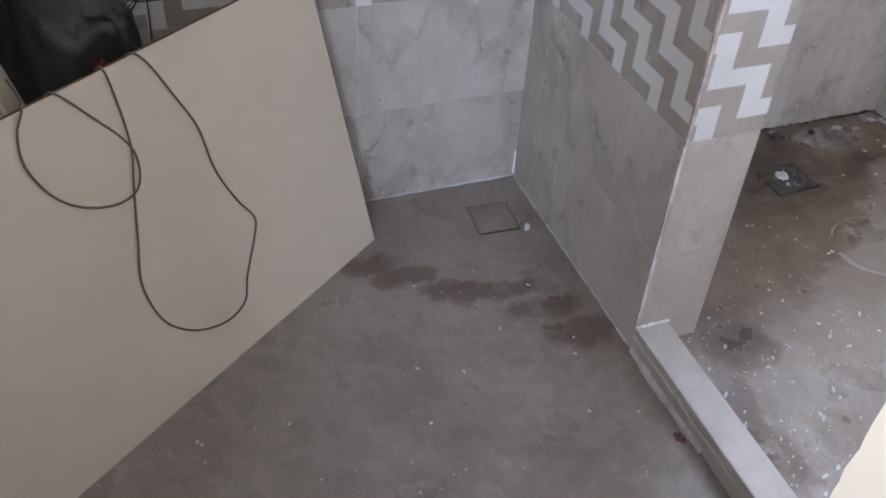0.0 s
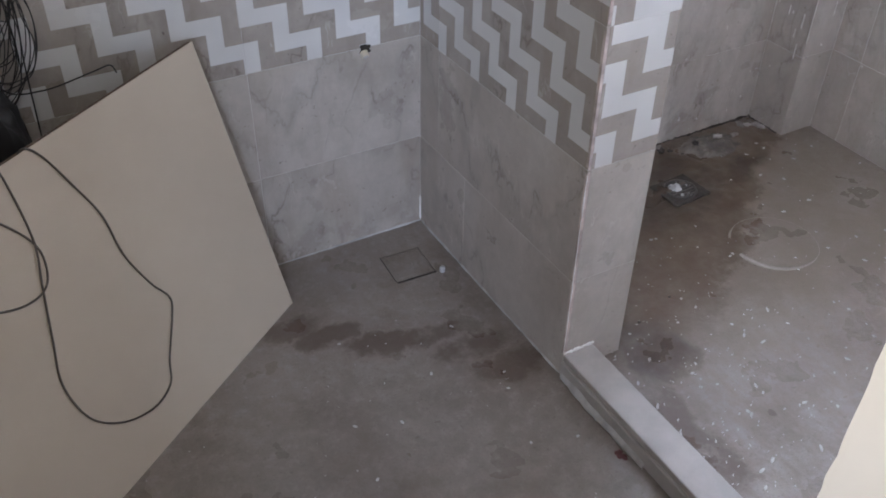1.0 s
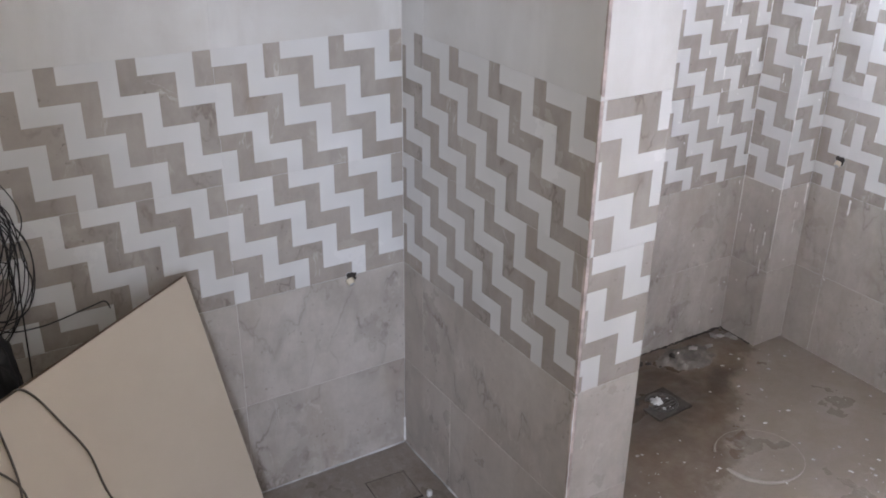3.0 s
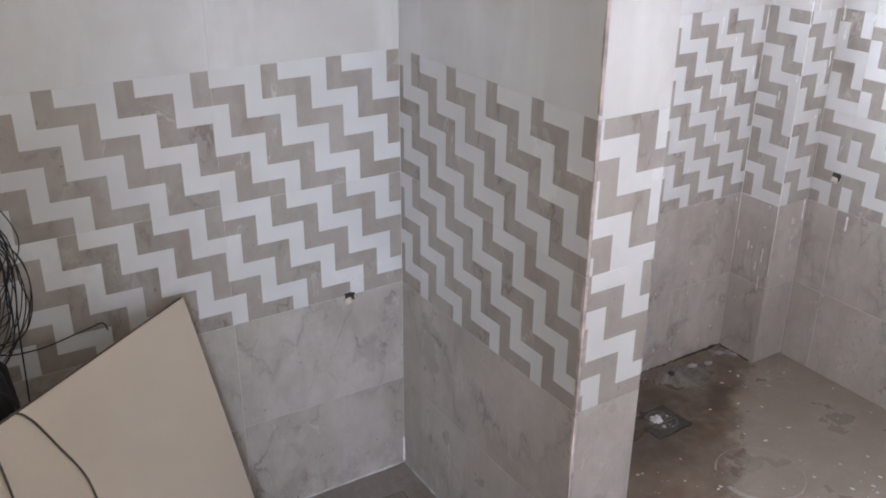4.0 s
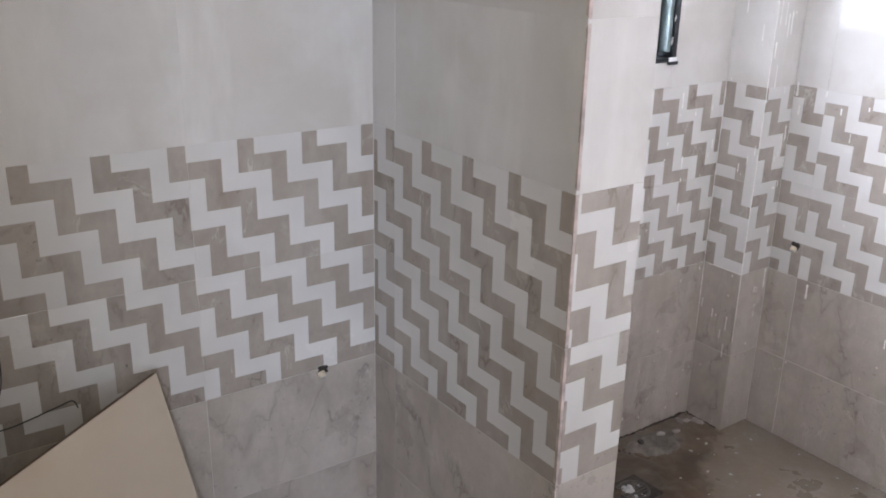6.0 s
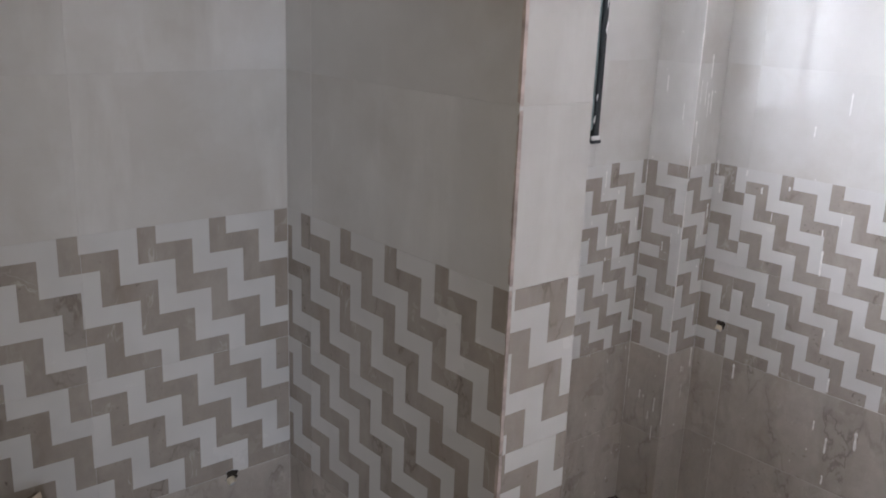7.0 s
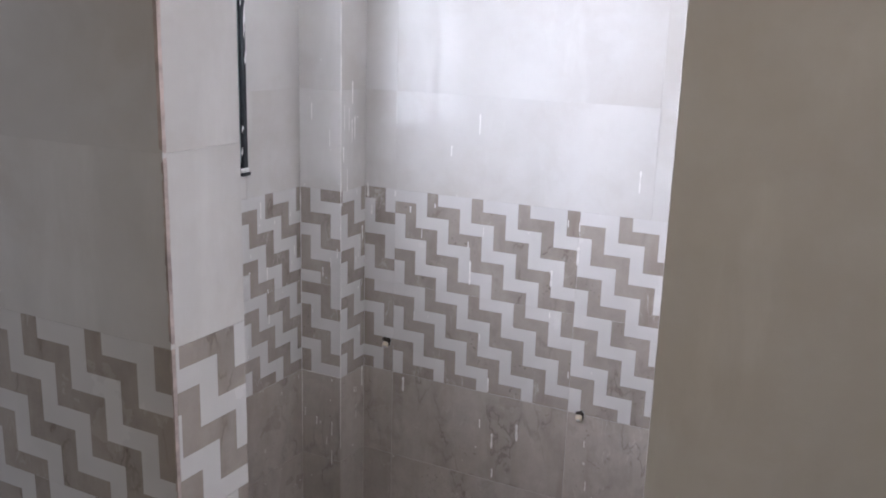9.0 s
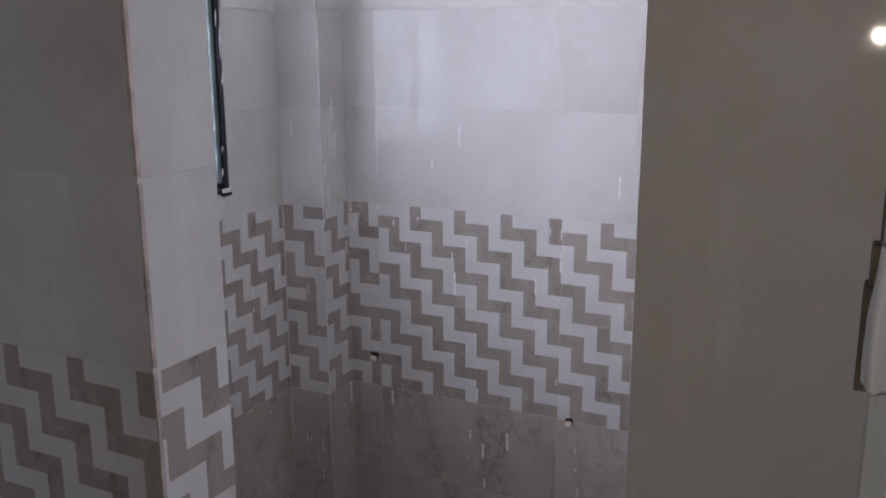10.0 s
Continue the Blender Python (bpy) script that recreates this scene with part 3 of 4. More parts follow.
# ---- window of the toilet ----
window = empty("window_1", pose(WX0, 0.03, WZ0))
tagged(window, "dark metal framed window in the toilet's back wall", "window", kind="structure")
ww, wh = WX1 - WX0, WZ1 - WZ0
frame_bar = {"frame_side": ((0.0, -0.04, 0.0), (0.035, 0.05, wh)), "frame_jamb": ((ww - 0.017, -0.04, 0.012), (ww - 0.001, 0.05, wh)),
             "frame_sill": ((0.035, -0.035, 0.0), (ww - 0.001, 0.05, 0.011)), "frame_head": ((0.035, -0.035, wh - 0.03), (ww - 0.017, 0.05, wh))}
for name, (lo, hi) in frame_bar.items():
    part(name, box(lo, hi, 0.002, 1), ALU, window)
for x in (0.035, ww / 2 - 0.02):
    sash = part("sash", add_box(add_box(add_box(add_box(bmesh.new(), (x, 0.0, 0.012), (x + 0.03, 0.022, wh - 0.031), 0.002), (x + ww / 2 - 0.045, 0.0, 0.012), (x + ww / 2 - 0.015, 0.022, wh - 0.031), 0.002),
                            (x + 0.03, 0.001, 0.012), (x + ww / 2 - 0.045, 0.021, 0.04), 0.002), (x + 0.03, 0.001, wh - 0.06), (x + ww / 2 - 0.045, 0.021, wh - 0.031), 0.002), ALU, window)
    pane = part("pane", box((x + 0.028, 0.009, 0.038), (x + ww / 2 - 0.043, 0.013, wh - 0.058)), GLASS, sash)
    pane.visible_shadow = False
# solid strip, coloured like sky and garden seen in the glass here
part("sash_rail", box((ww - 0.034, -0.030, 0.03), (ww - 0.0175, 0.04, wh - 0.032), 0.002), GLASS_VIEW, window, "grey green strip standing in for the view through the glass")
part("end_cap", box((ww - 0.036, -0.046, 0.004), (ww - 0.004, -0.0405, 0.016), 0.0015), UPVC, window, "white plastic end cap")
part("cap_shoe", box((ww - 0.034, -0.046, -0.006), (ww + 0.002, -0.0345, 0.0035), 0.001), ALU, window)
# scraps of white tape and mortar left on the frame
tr = random.Random(31)
for z0, z1, x0 in ((0.455, 0.50, -0.022), (0.37, 0.46, -0.010), (0.30, 0.335, -0.008), (0.60, 0.67, -0.014), (0.115, 0.135, -0.026), (0.05, 0.075, -0.03)):
    bm, prev = bmesh.new(), None
    for k in range(9):
        u = k / 8
        half = 0.0035 * math.sin(math.pi * (0.08 + 0.84 * u)) * tr.uniform(0.6, 1.3)
        mid = ww + x0 + 0.004 * u + tr.uniform(-0.0008, 0.0008)
        row = [bm.verts.new((mid + half * q, -0.0412 - 0.0012 * (1 - q * q), z0 + (z1 - z0) * u)) for q in (-1, 0, 1)]
        if prev:
            for i in range(2):
                bm.faces.new((prev[i], row[i], row[i + 1], prev[i + 1]))
        prev = row
    part("tape_scrap", bm, UPVC, window, "torn white tape", True)

hedge = bmesh.new()
hr = random.Random(8)
for k in range(1500):
    c = Vector((hr.uniform(-2.5, 6), hr.uniform(3.2, 5.0), hr.uniform(-0.5, 1) ** 2 * 3.0 + hr.uniform(-0.5, 0.6)))
    d = Vector([hr.gauss(0, 1) for _ in range(3)]).normalized()
    e = d.orthogonal().normalized()
    f = d.cross(e)
    s = hr.uniform(0.07, 0.18)
    hedge.faces.new([hedge.verts.new(c + e * s * a + f * s * 0.5 * b) for a, b in ((-1, 0), (0, -1), (1, 0), (0, 1))])
tagged(part("garden_shrubs", hedge, LEAF), "dense green garden shrubs outside the window", "shrubs", kind="stuff")

# ---- doorway ----
rim = bmesh.new()
prev = None
for k in range(221):
    z = 2.06 * k / 220
    rag = 0.0016 * noise.noise((z * 30, 0.2, 0)) + 0.001 * noise.noise((z * 110, 0.7, 0))
    row = [rim.verts.new(v) for v in ((-0.6565, -1.88, z), (-0.6565, -1.6862 + rag, z), (-0.6435, -1.6842 + rag, z), (-0.6435, -1.88, z))]
    if prev:
        for i in range(4):
            rim.faces.new((prev[i], prev[(i + 1) % 4], row[(i + 1) % 4], row[i]))
    else:
        rim.faces.new(row)
    prev = row
rim.faces.new(prev)
panel = tagged(part("cream_panel", rim, CREAM), "cream painted panel with chipped edge lining the doorway", "panel")
chips = [(-0.6440 + 0.0006 * noise.noise((k * 0.9, 4, 0)), -1.6839 + 0.0012 * noise.noise((k * 0.5, 1, 0)), 0.004 + 2.05 * k / 260) for k in range(261)]
part("chipped_edge", add_tube(bmesh.new(), chips, 0.0011, 5, taper=lambda u: 0.3 + 1.6 * abs(noise.noise((u * 60, 2, 0)))), PLASTER, panel, "chipped pale plaster edge")

jamb = empty("door_frame", pose(-0.56, -1.6738, 0))
tagged(jamb, "white plastic door frame with peeling film", "door frame")
part("jamb_post", box((-0.052, -0.17, 0.0), (-0.0005, 0.0, 2.08), 0.004, 2), DIMMED_PLASTIC, jamb)
part("stop_bead", box((-0.064, -0.12, 1.31), (-0.0525, -0.08, 2.08), 0.003, 1), UPVC, jamb)
# dark boxes added in place of the shadow along the film
bm = bmesh.new()
for x, y, z0, z1 in ((-0.028, 0.0052, 1.5300, 1.5725), (-0.026, 0.0038, 1.5727, 1.5885), (-0.024, 0.0012, 1.5887, 2.08)):
    add_box(bm, (x, -0.004, z0), (-0.014, y, z1), 0.0005)
part("gasket", bm, HOLE, jamb, "dark strip standing in for the shade beside the film")


def film_strip(z0, z1, out, near, bow):
    """A strip of torn film that stands off the post, folded once along its height."""
    bm, prev = bmesh.new(), None
    for k in range(33):
        u = k / 32
        z = z0 + (z1 - z0) * u
        swell = bow * math.sin(u * math.pi) + 0.0003 * noise.noise((u * 6, near * 90, 0))
        edge = out + swell - 0.0012 * u * u
        row = [bm.verts.new(v) for v in ((-0.030, edge - 0.0002, z), (near + 0.004, edge, z + 0.0006), (near, edge - 0.0016, z), (near - 0.001, edge - 0.0034, z - 0.0004), (near + 0.0025, edge - 0.0062, z), (near + 0.001, edge - 0.0095, z))]
        if prev:
            for i in range(5):
                bm.faces.new((prev[i], row[i], row[i + 1], prev[i + 1]))
        prev = row
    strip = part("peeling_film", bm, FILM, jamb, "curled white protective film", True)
    strip.modifiers.new("thickness", 'SOLIDIFY').thickness = 0.0004


film_strip(1.5400, 1.5785, 0.0026, -0.050, 0.0006)
film_strip(1.5405, 1.5945, 0.0014, -0.058, 0.0005)

# ---- shower: leaning board with its cable ----
LOW, ALONG = Vector((-0.457, -0.161, 0.0)), Vector((-0.8, -0.6, 0.0))
UP = (Vector((-0.58, -0.075, 0.71)) - LOW)
UP = (UP - ALONG * UP.dot(ALONG)).normalized()
FRONT = ALONG.cross(UP).normalized()
if FRONT.y > 0:
    FRONT = -FRONT
SPAN, HIGH, SKEW = 1.2, 0.7245, 0.045


def on_board(a, b, lift=0.0):
    return LOW + ALONG * a + UP * b + FRONT * lift


board = empty("laminated_board", Matrix.Translation(LOW))
tagged(board, "cream laminated plywood board leaning in the shower corner", "board")


def slab(front, back, shrink=0.0):
    bm = bmesh.new()
    quad = ((shrink, shrink), (SPAN - shrink, shrink), (SPAN + SKEW - shrink, HIGH - shrink), (SKEW + shrink, HIGH - shrink))
    f = [bm.verts.new(on_board(a, b, front) - LOW) for a, b in quad]
    g = [bm.verts.new(on_board(a, b, back) - LOW) for a, b in quad]
    bm.faces.new(f)
    bm.faces.new(g)
    for k in range(4):
        bm.faces.new((f[k], f[(k + 1) % 4], g[(k + 1) % 4], g[k]))
    return bm


part("laminate_face", slab(0.0, -0.0012), BOARD, board, "smooth cream laminate")
part("plywood_core", slab(-0.0013, -0.012, 0.0008), BOARD_EDGE, board, "brown plywood core")

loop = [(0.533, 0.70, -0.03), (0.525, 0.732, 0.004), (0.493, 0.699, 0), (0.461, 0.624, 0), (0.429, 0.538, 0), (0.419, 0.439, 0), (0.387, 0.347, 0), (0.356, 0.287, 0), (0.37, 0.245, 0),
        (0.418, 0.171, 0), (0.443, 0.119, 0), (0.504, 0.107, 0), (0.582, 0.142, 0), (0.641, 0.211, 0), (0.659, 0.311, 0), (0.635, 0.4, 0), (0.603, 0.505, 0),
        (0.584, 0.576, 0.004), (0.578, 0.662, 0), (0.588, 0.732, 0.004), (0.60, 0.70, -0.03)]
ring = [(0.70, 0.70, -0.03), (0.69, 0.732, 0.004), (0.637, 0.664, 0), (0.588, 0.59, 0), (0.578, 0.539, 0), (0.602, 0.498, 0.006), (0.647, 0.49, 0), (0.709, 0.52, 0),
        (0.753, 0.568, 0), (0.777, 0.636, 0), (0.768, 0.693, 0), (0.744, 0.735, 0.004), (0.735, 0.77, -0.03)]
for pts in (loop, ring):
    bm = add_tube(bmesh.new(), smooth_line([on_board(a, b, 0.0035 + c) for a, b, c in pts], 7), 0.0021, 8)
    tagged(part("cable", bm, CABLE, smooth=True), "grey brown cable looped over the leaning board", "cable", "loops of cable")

# black polythene sack, oversized to stand for shade behind the board, and carton
bm = bmesh.new()
bmesh.ops.create_icosphere(bm, subdivisions=5, radius=1.0)
for v in bm.verts:
    n = v.co.normalized()
    r = 1 + 0.16 * noise.noise(n * 2.3) + 0.10 * noise.turbulence(n * 5, 3, True) + 0.05 * abs(noise.noise(n * 11))
    v.co = Vector((n.x * 0.19 * r, n.y * 0.08 * r, 0.37 + n.z * 0.375 * r))
    v.co.z = max(v.co.z, 0.0)
sack = tagged(part("rubbish_sack", bm, SACK, smooth=True, at=pose(-1.085, -0.13, 0.0)), "crumpled black polythene sack, enlarged to darken the shaded space behind the board", "sack")
bm = bmesh.new()
for v in bmesh.ops.create_icosphere(bm, subdivisions=4, radius=1.0)["verts"]:
    n = v.co.normalized()
    flare = 0.55 + 0.45 * abs(n.z) + 0.25 * noise.noise(n * 4)
    v.co = Vector((n.x * 0.05 * flare, n.y * 0.035 * flare, 0.755 + n.z * 0.04))
part("knot", bm, SACK, sack, "knotted neck of the sack", True)

bm, rows = bmesh.new(), []
for i in range(9):
    rows.append([bm.verts.new((0.07 + 0.03 * (i / 8 - 0.5) + 0.006 * noise.noise((i * 0.7, k, 1)), -0.085 - 0.012 * math.cos((i / 8 - 0.5) * 2) + 0.004 * noise.noise((i, k * 0.9, 5)), 0.60 + 0.035 * k / 6 + 0.012 * noise.noise((i * 0.5, k * 0.5, 9)))) for k in range(7)])
for p, q in zip(rows, rows[1:]):
    for k in range(6):
        bm.faces.new((p[k], q[k], q[k + 1], p[k + 1]))
part("red_print", bm, make_plain("dull_red_print", (0.10, 0.022, 0.025), 0.6, 0.5, 40, 0.003), sack, "dull red crumpled print", True)

carton = empty("carton", pose(-1.02, -0.335, 0.0, 0, -13, 4))
tagged(carton, "tall cream cardboard carton tilted behind the board", "carton")
part("body", box((-0.16, -0.09, 0), (0.0, 0.09, 0.86), 0.004, 1), CARTON, carton)
part("flap", box((-0.16, -0.093, 0.78), (0.0, -0.0905, 0.858), 0.001), CARTON, carton)

# tangle of black wire hung on the wall
wr = random.Random(21)
tangle = empty("wire_tangle", pose(-0.965, -0.06, 1.02))
tagged(tangle, "tangled coil of thin black wire against the tiled wall", "wire")
for k in range(52):
    cx, r1, r2 = wr.uniform(-0.12, 0.0), wr.uniform(0.05, 0.115), wr.uniform(0.085, 0.185)
    tilt, dy, dz = wr.uniform(-0.35, 0.35), wr.uniform(-0.05, 0.02), wr.uniform(-0.06, 0.03)
    pts = []
    for i in range(12):
        u = 2 * math.pi * i / 12
        x, z = r1 * math.sin(u), -r2 * (1 - math.cos(u))
        pts.append((cx + x * math.cos(tilt) - z * math.sin(tilt) * 0.5 + wr.gauss(0, 0.008), dy + 0.025 * math.sin(u * 2 + k), z + dz + wr.gauss(0, 0.008)))
    part("wire_loop", add_tube(bmesh.new(), smooth_line(pts, 5, True), 0.0012, 5, True), WIRE, tangle, smooth=True)
tails = (((0.0, 0, -0.22), (0.01, -0.01, -0.33), (0.08, -0.02, -0.345), (0.18, -0.015, -0.33), (0.215, -0.012, -0.325), (0.225, -0.01, -0.345)),
         ((-0.03, 0, -0.2), (0.0, -0.02, -0.3), (0.03, -0.02, -0.42), (0.02, -0.02, -0.6)),
         ((-0.06, 0, 0.0), (0.03, -0.02, -0.05), (0.07, -0.02, -0.15), (0.06, -0.02, -0.3), (0.05, -0.03, -0.5)),
         ((-0.10, 0, -0.1), (-0.03, -0.03, -0.25), (0.0, -0.04, -0.45), (0.01, -0.03, -0.62)))
for pts in tails:
    part("wire_tail", add_tube(bmesh.new(), smooth_line(pts, 8), 0.0016, 5), WIRE, tangle, smooth=True)

# ---- floor fittings ----
drain = empty("floor_drain", pose(-0.128, -0.165, 0, 0, 0, -3))
tagged(drain, "square recessed floor drain cover in the shower", "drain")
bm = bmesh.new()
for lo, hi in (((-0.055, -0.055, 0), (0.055, -0.050, 0.0018)), ((-0.055, 0.050, 0), (0.055, 0.055, 0.0018)), ((-0.055, -0.050, 0), (-0.050, 0.050, 0.0018)), ((0.050, -0.050, 0), (0.055, 0.050, 0.0018))):
    add_box(bm, lo, hi, 0.0008)
part("rim", bm, FLOOR, drain)
part("cover", box((-0.048, -0.048, 0.0), (0.048, 0.048, 0.0022), 0.001), FLOOR, drain, "cement covered plate")
# thin dark strips on the floor, painted shade of the slot round the cover
bm = box((-0.0545, -0.0615, 0.0), (0.058, -0.0555, 0.0012))
for lo, hi in (((-0.0575, -0.0555, 0), (-0.0555, 0.057, 0.0008)), ((-0.0555, 0.0552, 0), (0.057, 0.057, 0.0008)), ((0.0552, -0.0555, 0), (0.0568, 0.0552, 0.0008))):
    add_box(bm, lo, hi)
part("gap", bm, HOLE, drain, "dark strips standing in for the shaded slot round the cover")
bm = bmesh.new()
add_tube(bm, [(0, 0, 0), (0, 0, 0.012), (0, 0, 0.016)], 0.0078, 14, taper=lambda u: 1.0 if u < 0.9 else 0.7)
tagged(part("drain_plug", bm, FILLET, smooth=False, at=pose(-0.058, -0.232, 0)), "small white plastic plug beside the drain", "plug")


def pipe_stub(at, label):
    """A pipe end in a roughly broken hole; local z points out of the wall."""
    thing = empty("pipe_stub", at)
    tagged(thing, label, "pipe", "pipe ends in the walls")
    pr = random.Random(int(at.translation.y * 1000))
    bm = bmesh.new()
    rim = []
    for k in range(18):
        u = 2 * math.pi * k / 18
        r = 0.0145 / max(abs(math.cos(u)), abs(math.sin(u))) ** 0.3 * (1 + pr.uniform(-0.24, 0.26))
        rim.append((0.003 + r * math.cos(u), 0.003 + r * math.sin(u)))
    # no recess: the hole's shade is a flat dark face
    mouth = [bm.verts.new((x, y, 0.0008)) for x, y in rim]
    bm.faces.new(mouth)
    part("broken_hole", bm, HOLE, thing, "flat dark patch standing in for the shaded hole")
    # lip of chipped glaze round the hole
    bm = bmesh.new()
    ins = [bm.verts.new((x, y, 0.0012)) for x, y in rim]
    out = [bm.verts.new((0.003 + (x - 0.003) * q, 0.003 + (y - 0.003) * q, 0.0006)) for (x, y), q in zip(rim, [1 + pr.uniform(0.03, 0.16) for _ in rim])]
    for k in range(18):
        bm.faces.new((ins[k], ins[(k + 1) % 18], out[(k + 1) % 18], out[k]))
    part("chipped_lip", bm, SPLASH, thing, "pale chipped glaze")
    tilt = (0.0006, -0.0036)
    bm = add_tube(bmesh.new(), [(-0.001 + tilt[0] * q, -0.002 + tilt[1] * q, 0.0045 * q) for q in (0.0, 0.6, 1.2, 1.8, 2.4)], 0.0102, 14, taper=lambda u: 1.0 if u < 0.8 else 0.86)
    pipe = part("pipe_end", bm, PIPE, thing, "cream pipe end")
    bm = add_tube(bmesh.new(), [(-0.001 + tilt[0] * q, -0.002 + tilt[1] * q, 0.0045 * q) for q in (2.41, 2.6, 2.8)], 0.0072, 12, taper=lambda u: 1.0 if u < 0.6 else 0.8)
    part("plug", bm, SPLASH, pipe, "pale plug")
    return thing


TO_NORTH = Matrix(((1, 0, 0), (0, 0, -1), (0, 1, 0))).to_4x4()
TO_EAST = Matrix(((0, 0, -1), (-1, 0, 0), (0, 1, 0))).to_4x4()
pipe_stub(Matrix.Translation((-0.156, -0.0012, 0.562)) @ TO_NORTH, "capped pipe end in a broken hole of the back wall")
pipe_stub(Matrix.Translation((1.4088, -0.235, 0.665)) @ TO_EAST, "capped pipe end in a broken hole of the zigzag band")
pipe_stub(Matrix.Translation((1.4088, -0.897, 0.565)) @ TO_EAST, "capped pipe end at the lower edge of the zigzag band")

# drain pit of the toilet, with crumpled plastic


def rubble(name, x0, x1, y0, y1, high, material, label, category, seed, cells=44, kind=""):
    """A low uneven heap that fades into the floor at its rim."""
    bm, rows = bmesh.new(), []
    for i in range(cells + 1):
        row = []
        for k in range(cells + 1):
            u, v = i / cells, k / cells
            fade = max(0.0, 1 - ((2 * u - 1) ** 2 + (2 * v - 1) ** 2) ** 0.5)
            fade *= 0.6 + 0.9 * noise.noise((u * 4, v * 4, seed))
            h = high * max(0, fade) * (0.6 + 0.9 * abs(noise.noise((u * 9, v * 9, seed + 5))) + 0.3 * noise.noise((u * 30, v * 30, seed)))
            row.append(bm.verts.new((x0 + (x1 - x0) * u, y0 + (y1 - y0) * v, h - 0.002)))
        rows.append(row)
    for a, b in zip(rows, rows[1:]):
        for k in range(cells):
            bm.faces.new((a[k], b[k], b[k + 1], a[k + 1]))
    return tagged(part(name, bm, material, smooth=True), label, category, kind=kind)


DEBRIS = make_plain("dirty_mortar", (0.17, 0.148, 0.125), 0.4, 0.85, 30, 0.006, 0, 0.6)
rubble("mud_heap", 0.48, 1.08, -0.42, -0.04, 0.02, FLOOR, "wet brown mud round the toilet drain", "mud", 2.0, kind="stuff")
rubble("mortar_debris", 0.88, 1.16, -0.17, -0.002, 0.03, DEBRIS, "broken grey mortar along the wall's foot", "debris", 7.0, kind="stuff")
rubble("mortar_lump", 0.69, 0.825, -0.305, -0.185, 0.034, FILLET, "pale dried mortar lump on the toilet drain", "mortar", 11.0, 30)
pit = empty("toilet_drain", pose(0.757, -0.245, 0, 0, 0, 3))
tagged(pit, "square dark drain plate with a round grate, dirty with mortar", "drain")
part("plate", box((-0.07, -0.06, -0.002), (0.07, 0.06, 0.009), 0.002), HOLE, pit, "black muddy square plate")
bm = bmesh.new()
add_tube(bm, [(0.048 * math.cos(2 * math.pi * k / 28), 0.046 * math.sin(2 * math.pi * k / 28), 0.0095) for k in range(28)], 0.004, 6, True)
part("grate_ring", bm, GRATE, pit, "dark muddy ring", True)
for k in range(-3, 4):
    half = math.sqrt(0.044 ** 2 - (k * 0.012) ** 2)
    part("grate_bar", box((-half, k * 0.012 - 0.002, 0.0085), (half, k * 0.012 + 0.002, 0.0115), 0.0006), GRATE, pit)
bead("trim_crack_back", (0.17, -0.001, 0.001), (1.27, -0.001, 0.001), 0.0055, HOLE, "dark open joint at the foot of the toilet wall", 0.008, 110)

bead("trim_crack_duct", (1.2718, 0.0, 0.001), (1.2718, -0.135, 0.001), 0.004, HOLE, "dark open joint at the duct's foot", 0.006, 24)

rr = random.Random(15)
for k in range(16):
    bm = bmesh.new()
    bmesh.ops.create_icosphere(bm, subdivisions=2, radius=1.0)
    size = rr.uniform(0.005, 0.015) if k < 11 else rr.uniform(0.003, 0.005)
    for v in bm.verts:
        n = v.co.normalized()
        v.co = Vector((n.x * 1.4, n.y, n.z * 0.6)) * size * (0.8 + 0.5 * noise.noise(n * 1.7 + Vector((k, 0, 0))))
    x, y = (rr.uniform(0.85, 1.25), rr.uniform(-0.10, -0.02)) if k < 11 else (rr.uniform(0.19, 0.45), rr.uniform(-0.8, -0.45))
    tagged(part("mortar_crumb", bm, MORTAR if k % 3 else HOLE, at=pose(x, y, size * 0.4 + (0.018 if 0.93 < x < 1.13 else 0), 0, 0, rr.uniform(0, 360))),
           "broken grey crumb of mortar on the toilet floor", "rubble", "crumbs of mortar")

# pale ring left on the floor by a bucket
bm = bmesh.new()
pts = [(0.122 * (1 + 0.03 * noise.noise((u, 0.5, 0))) * math.cos(u), 0.118 * (1 + 0.03 * noise.noise((u, 3.5, 0))) * math.sin(u), 0.0005) for u in [2 * math.pi * (0.02 + 0.9 * k / 70) for k in range(71)]]
add_tube(bm, pts, 0.0085, 6, taper=lambda u: (0.12 + 0.9 * max(0.0, math.cos(2 * math.pi * (0.02 + 0.9 * u) + radians(170 - 205))) ** 0.8) * (0.7 + 0.9 * abs(noise.noise((u * 14, 0.4, 0.9)))))
for v in bm.verts:
    v.co.z *= 0.2
tagged(part("cement_ring", bm, RINGMARK, smooth=True, at=pose(0.825, -0.565, 0, 0, 0, 170)), "pale round cement mark of a bucket on the floor", "stain")

# ---- splashes ----
sr = random.Random(5)
bm = bmesh.new()


def speck(bm, x, y, size, stretch, turn):
    rows = []
    for r, z in ((1.0, 0.0), (0.7, 0.35), (0.0, 0.5)):
        if r:
            rows.append([bm.verts.new((x + size * r * (math.cos(u) * stretch * math.cos(turn) - math.sin(u) * math.sin(turn)),
                                       y + size * r * (math.cos(u) * stretch * math.sin(turn) + math.sin(u) * math.cos(turn)), z * size * 0.5)) for u in [math.pi * k / 3.5 for k in range(7)]])
        else:
            tip = bm.verts.new((x, y, z * size * 0.5))
            for k in range(7):
                bm.faces.new((rows[-1][k], rows[-1][(k + 1) % 7], tip))
    for k in range(7):
        bm.faces.new((rows[0][k], rows[0][(k + 1) % 7], rows[1][(k + 1) % 7], rows[1][k]))


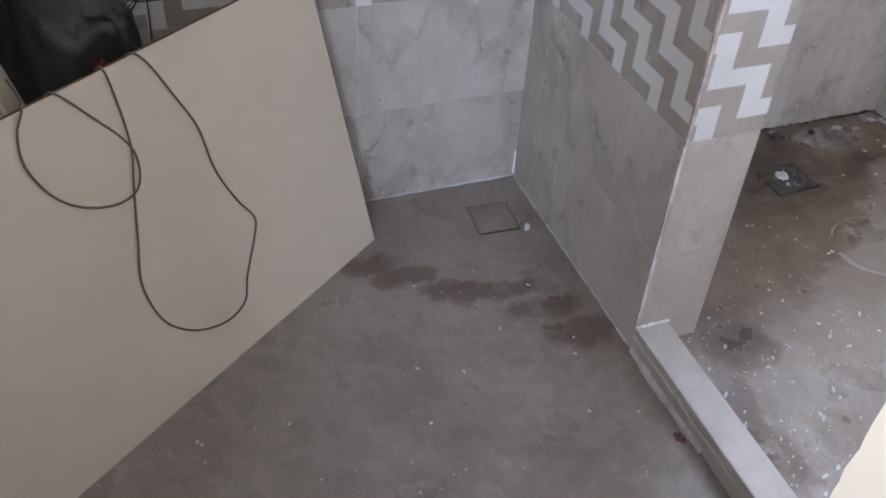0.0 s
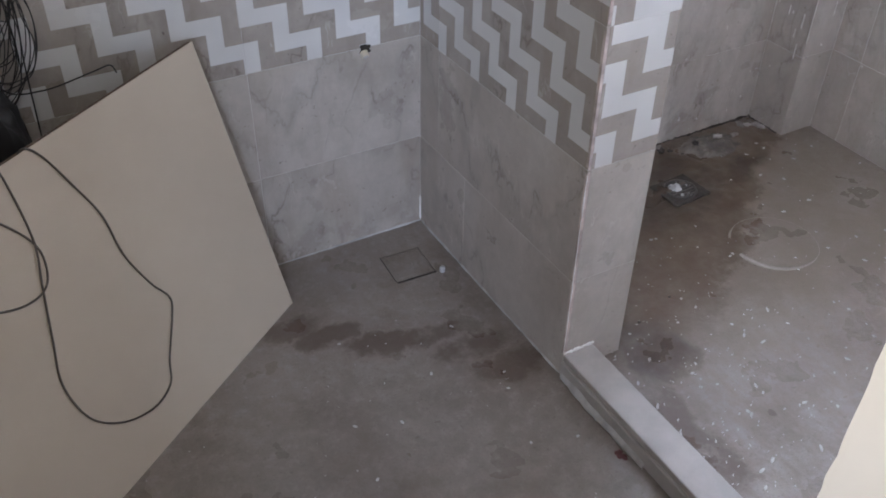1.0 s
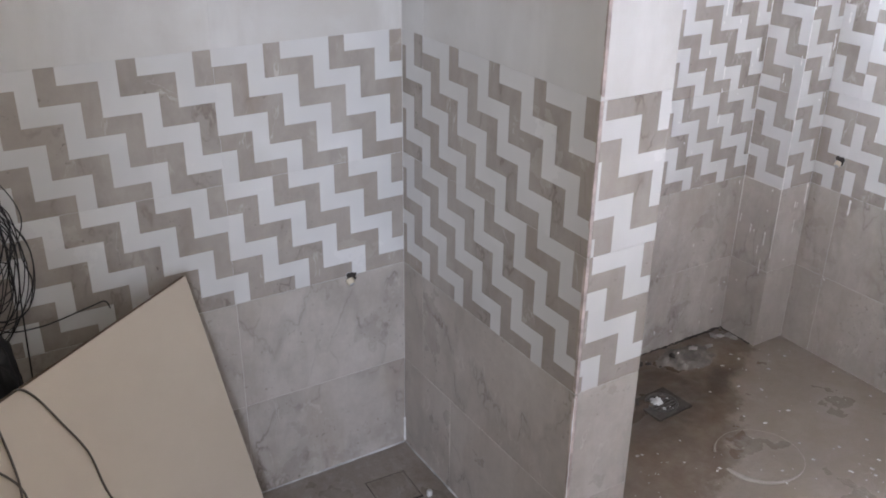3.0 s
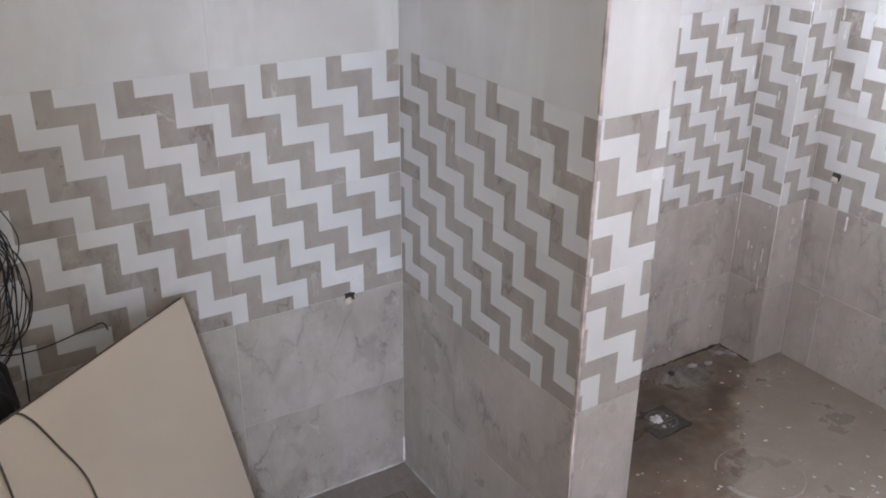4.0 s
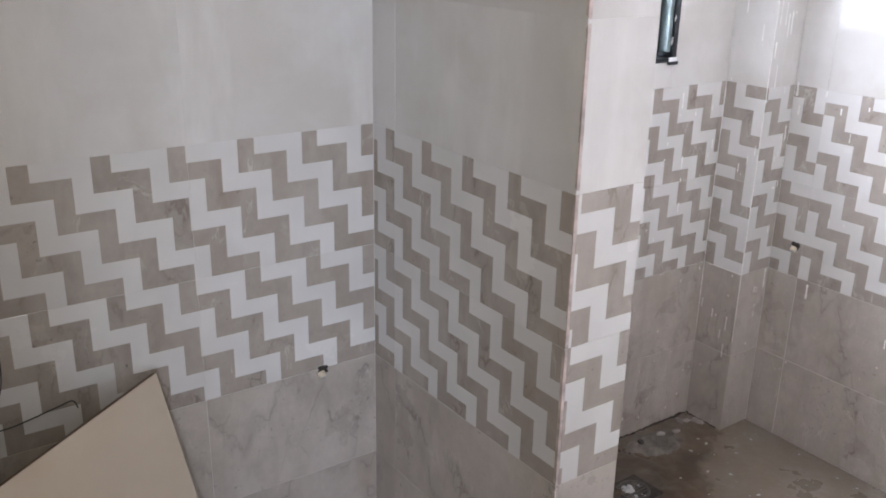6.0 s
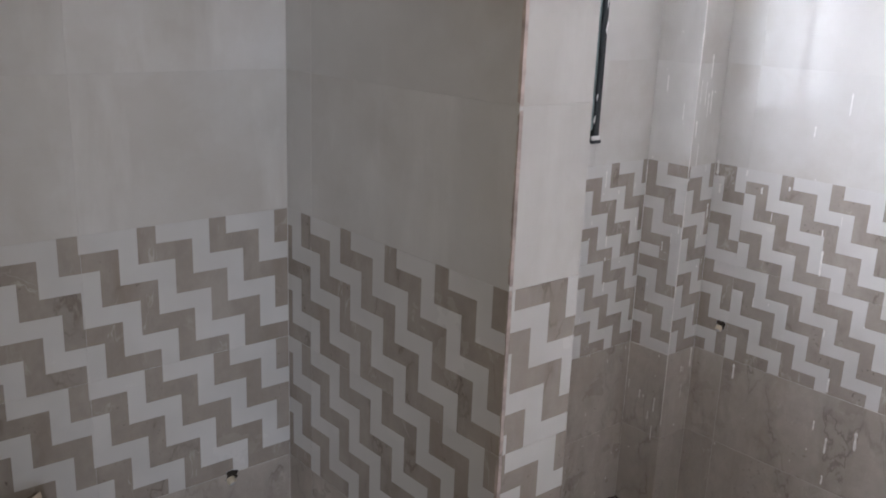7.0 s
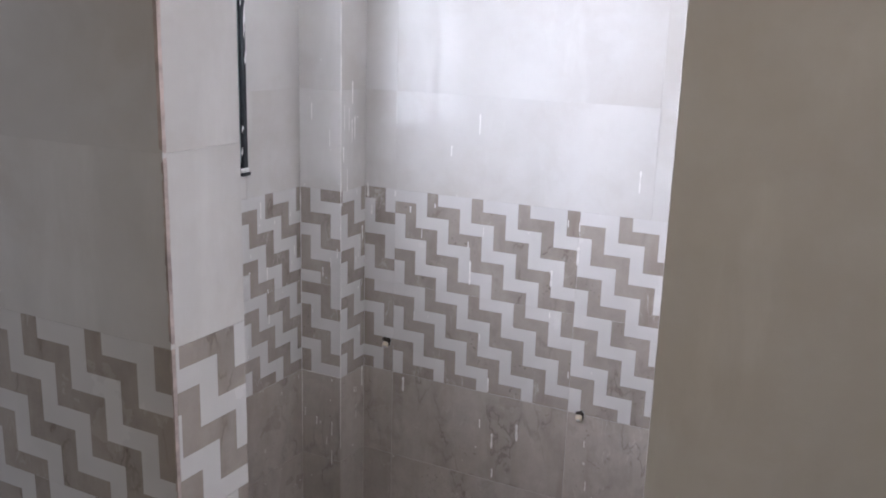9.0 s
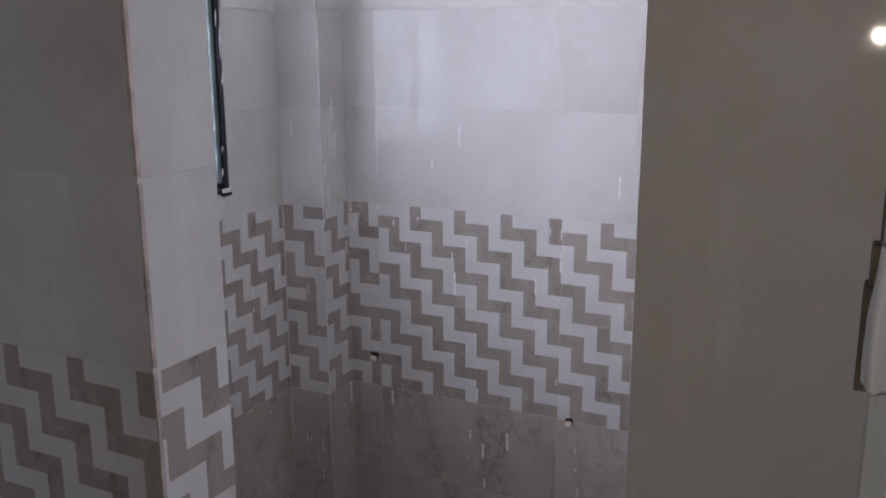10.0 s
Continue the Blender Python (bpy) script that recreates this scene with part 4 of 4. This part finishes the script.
for k in range(500):
    if k % 3:
        x, y = 0.12 + abs(sr.gauss(0, 0.3)), sr.uniform(-1.45, -0.45)
        if x < 0.1 or x > 1.38:
            continue
    else:
        x, y = sr.uniform(-1.2, -0.06), sr.uniform(-1.5, -0.3)
    near = x > 0.1 and y < -0.7
    speck(bm, x, y, sr.choice((0.001, 0.0012, 0.0015, 0.0015, 0.002, 0.0035)) * (1.0 if near else 1), sr.uniform(1.5, 3.2) if near else sr.uniform(1, 1.9), sr.gauss(0.65, 0.35) if near else sr.uniform(0, 3.1))
tagged(part("cement_specks", bm, SPLASH, smooth=True), "white cement splashes scattered over the floor", "splashes", kind="stuff")

bm = bmesh.new()
for k in range(170):
    x, y = sr.uniform(0.25, 1.38), sr.uniform(-1.0, -0.03)
    speck(bm, x, y, sr.choice((0.0012, 0.0016, 0.002, 0.003, 0.0045)), sr.uniform(1, 1.9), sr.uniform(0, 3.1))
tagged(part("cement_specks", bm, FILLET, smooth=True), "dull grey cement dots on the toilet floor", "splashes", kind="stuff")


def drip(bm, at, right, out, size, long):
    """A run of paint: a drop above, a thinning or thickening tail below."""
    size *= 1.8
    at, right, out = Vector(at), Vector(right), Vector(out)
    prev = None
    for k in range(9):
        u = k / 8
        w = size * (0.9 if k < 2 else 0.45 + 0.35 * u) * (0.4 if k in (0, 8) else 1) * (1 + 0.25 * noise.noise((at.x * 50 + k, at.y * 50, at.z * 50)))
        c = at - Vector((0, 0, long * u)) + right * size * 0.25 * noise.noise((at.z * 31, u * 2, at.y))
        row = [bm.verts.new(c - right * w + out * 0.0002), bm.verts.new(c + out * w * 0.5), bm.verts.new(c + right * w + out * 0.0002)]
        if prev:
            bm.faces.new((prev[0], row[0], row[1], prev[1]))
            bm.faces.new((prev[1], row[1], row[2], prev[2]))
        prev = row


bm = bmesh.new()
for y, z, size, long in ((-0.702, 0.49, 0.0035, 0.055), (-0.62, 0.44, 0.0025, 0.05), (-0.30, 0.56, 0.0028, 0.05), (-0.86, 1.07, 0.003, 0.055), (-0.785, 0.99, 0.0026, 0.05),
                         (-0.525, 0.98, 0.0026, 0.075), (-0.60, 0.62, 0.0024, 0.045), (-0.16, 1.18, 0.003, 0.045), (-0.175, 1.11, 0.0026, 0.03), (-0.54, 1.42, 0.002, 0.06),
                         (-1.02, 1.30, 0.002, 0.06), (-0.45, 1.32, 0.0018, 0.03), (-0.92, 0.42, 0.003, 0.006), (-0.40, 1.14, 0.0022, 0.012), (-0.26, 1.165, 0.0026, 0.018)):
    drip(bm, (1.4096, y, z), (0, -1, 0), (-1, 0, 0), size, long)
for k in range(26):
    drip(bm, (1.4096, sr.uniform(-1.05, -0.16), sr.uniform(0.15, 1.2)), (0, -1, 0), (-1, 0, 0), sr.uniform(0.0008, 0.0022), sr.choice((0.004, 0.006, 0.02, 0.03)))
tagged(part("paint_drips", bm, WHITE_GROUT, smooth=True), "white paint drips on the bright tiled wall", "drips", kind="stuff")
bm = bmesh.new()
for k in range(24):
    drip(bm, (1.2726, sr.uniform(-0.145, -0.01), sr.uniform(0.2, 1.6)), (0, -1, 0), (-1, 0, 0), sr.uniform(0.0008, 0.002), sr.choice((0.004, 0.008, 0.03, 0.05)))
for k in range(22):
    drip(bm, (sr.uniform(1.28, 1.405), -0.1504, sr.uniform(0.3, 1.5)), (1, 0, 0), (0, -1, 0), sr.uniform(0.001, 0.003), sr.choice((0.006, 0.02, 0.05, 0.07)))
tagged(part("paint_drips", bm, WHITE_GROUT, smooth=True), "white paint drips on the pipe duct's tiles", "drips", kind="stuff")
bm = bmesh.new()
for x, z, long in ((1.08, 1.15, 0.05), (1.105, 0.95, 0.04), (1.24, 0.99, 0.03), (1.11, 0.80, 0.03), (1.22, 1.10, 0.015)):
    drip(bm, (x, -0.0004, z), (1, 0, 0), (0, -1, 0), 0.0022, long)
for k in range(45):
    drip(bm, (sr.uniform(0.75, 1.26), -0.0004, sr.uniform(0.05, 1.1)), (1, 0, 0), (0, -1, 0), sr.uniform(0.0008, 0.002), sr.choice((0.003, 0.005, 0.012)))
tagged(part("paint_drips", bm, WHITE_GROUT, smooth=True), "white paint drips on the tiles under the window", "drips", kind="stuff")

bm = bmesh.new()
for k in range(9):
    speck(bm, -0.0245 + sr.gauss(0, 0.0035), -0.955 + sr.gauss(0, 0.006), sr.uniform(0.003, 0.007), sr.uniform(1, 1.6), sr.uniform(0, 3))
RED = make_plain("dark_red_stain", (0.12, 0.04, 0.038), 0.3, 0.6, 60)
tagged(part("red_paint_spot", bm, RED, smooth=True), "small dark red paint spots beside the kerb", "paint spot", kind="stuff")
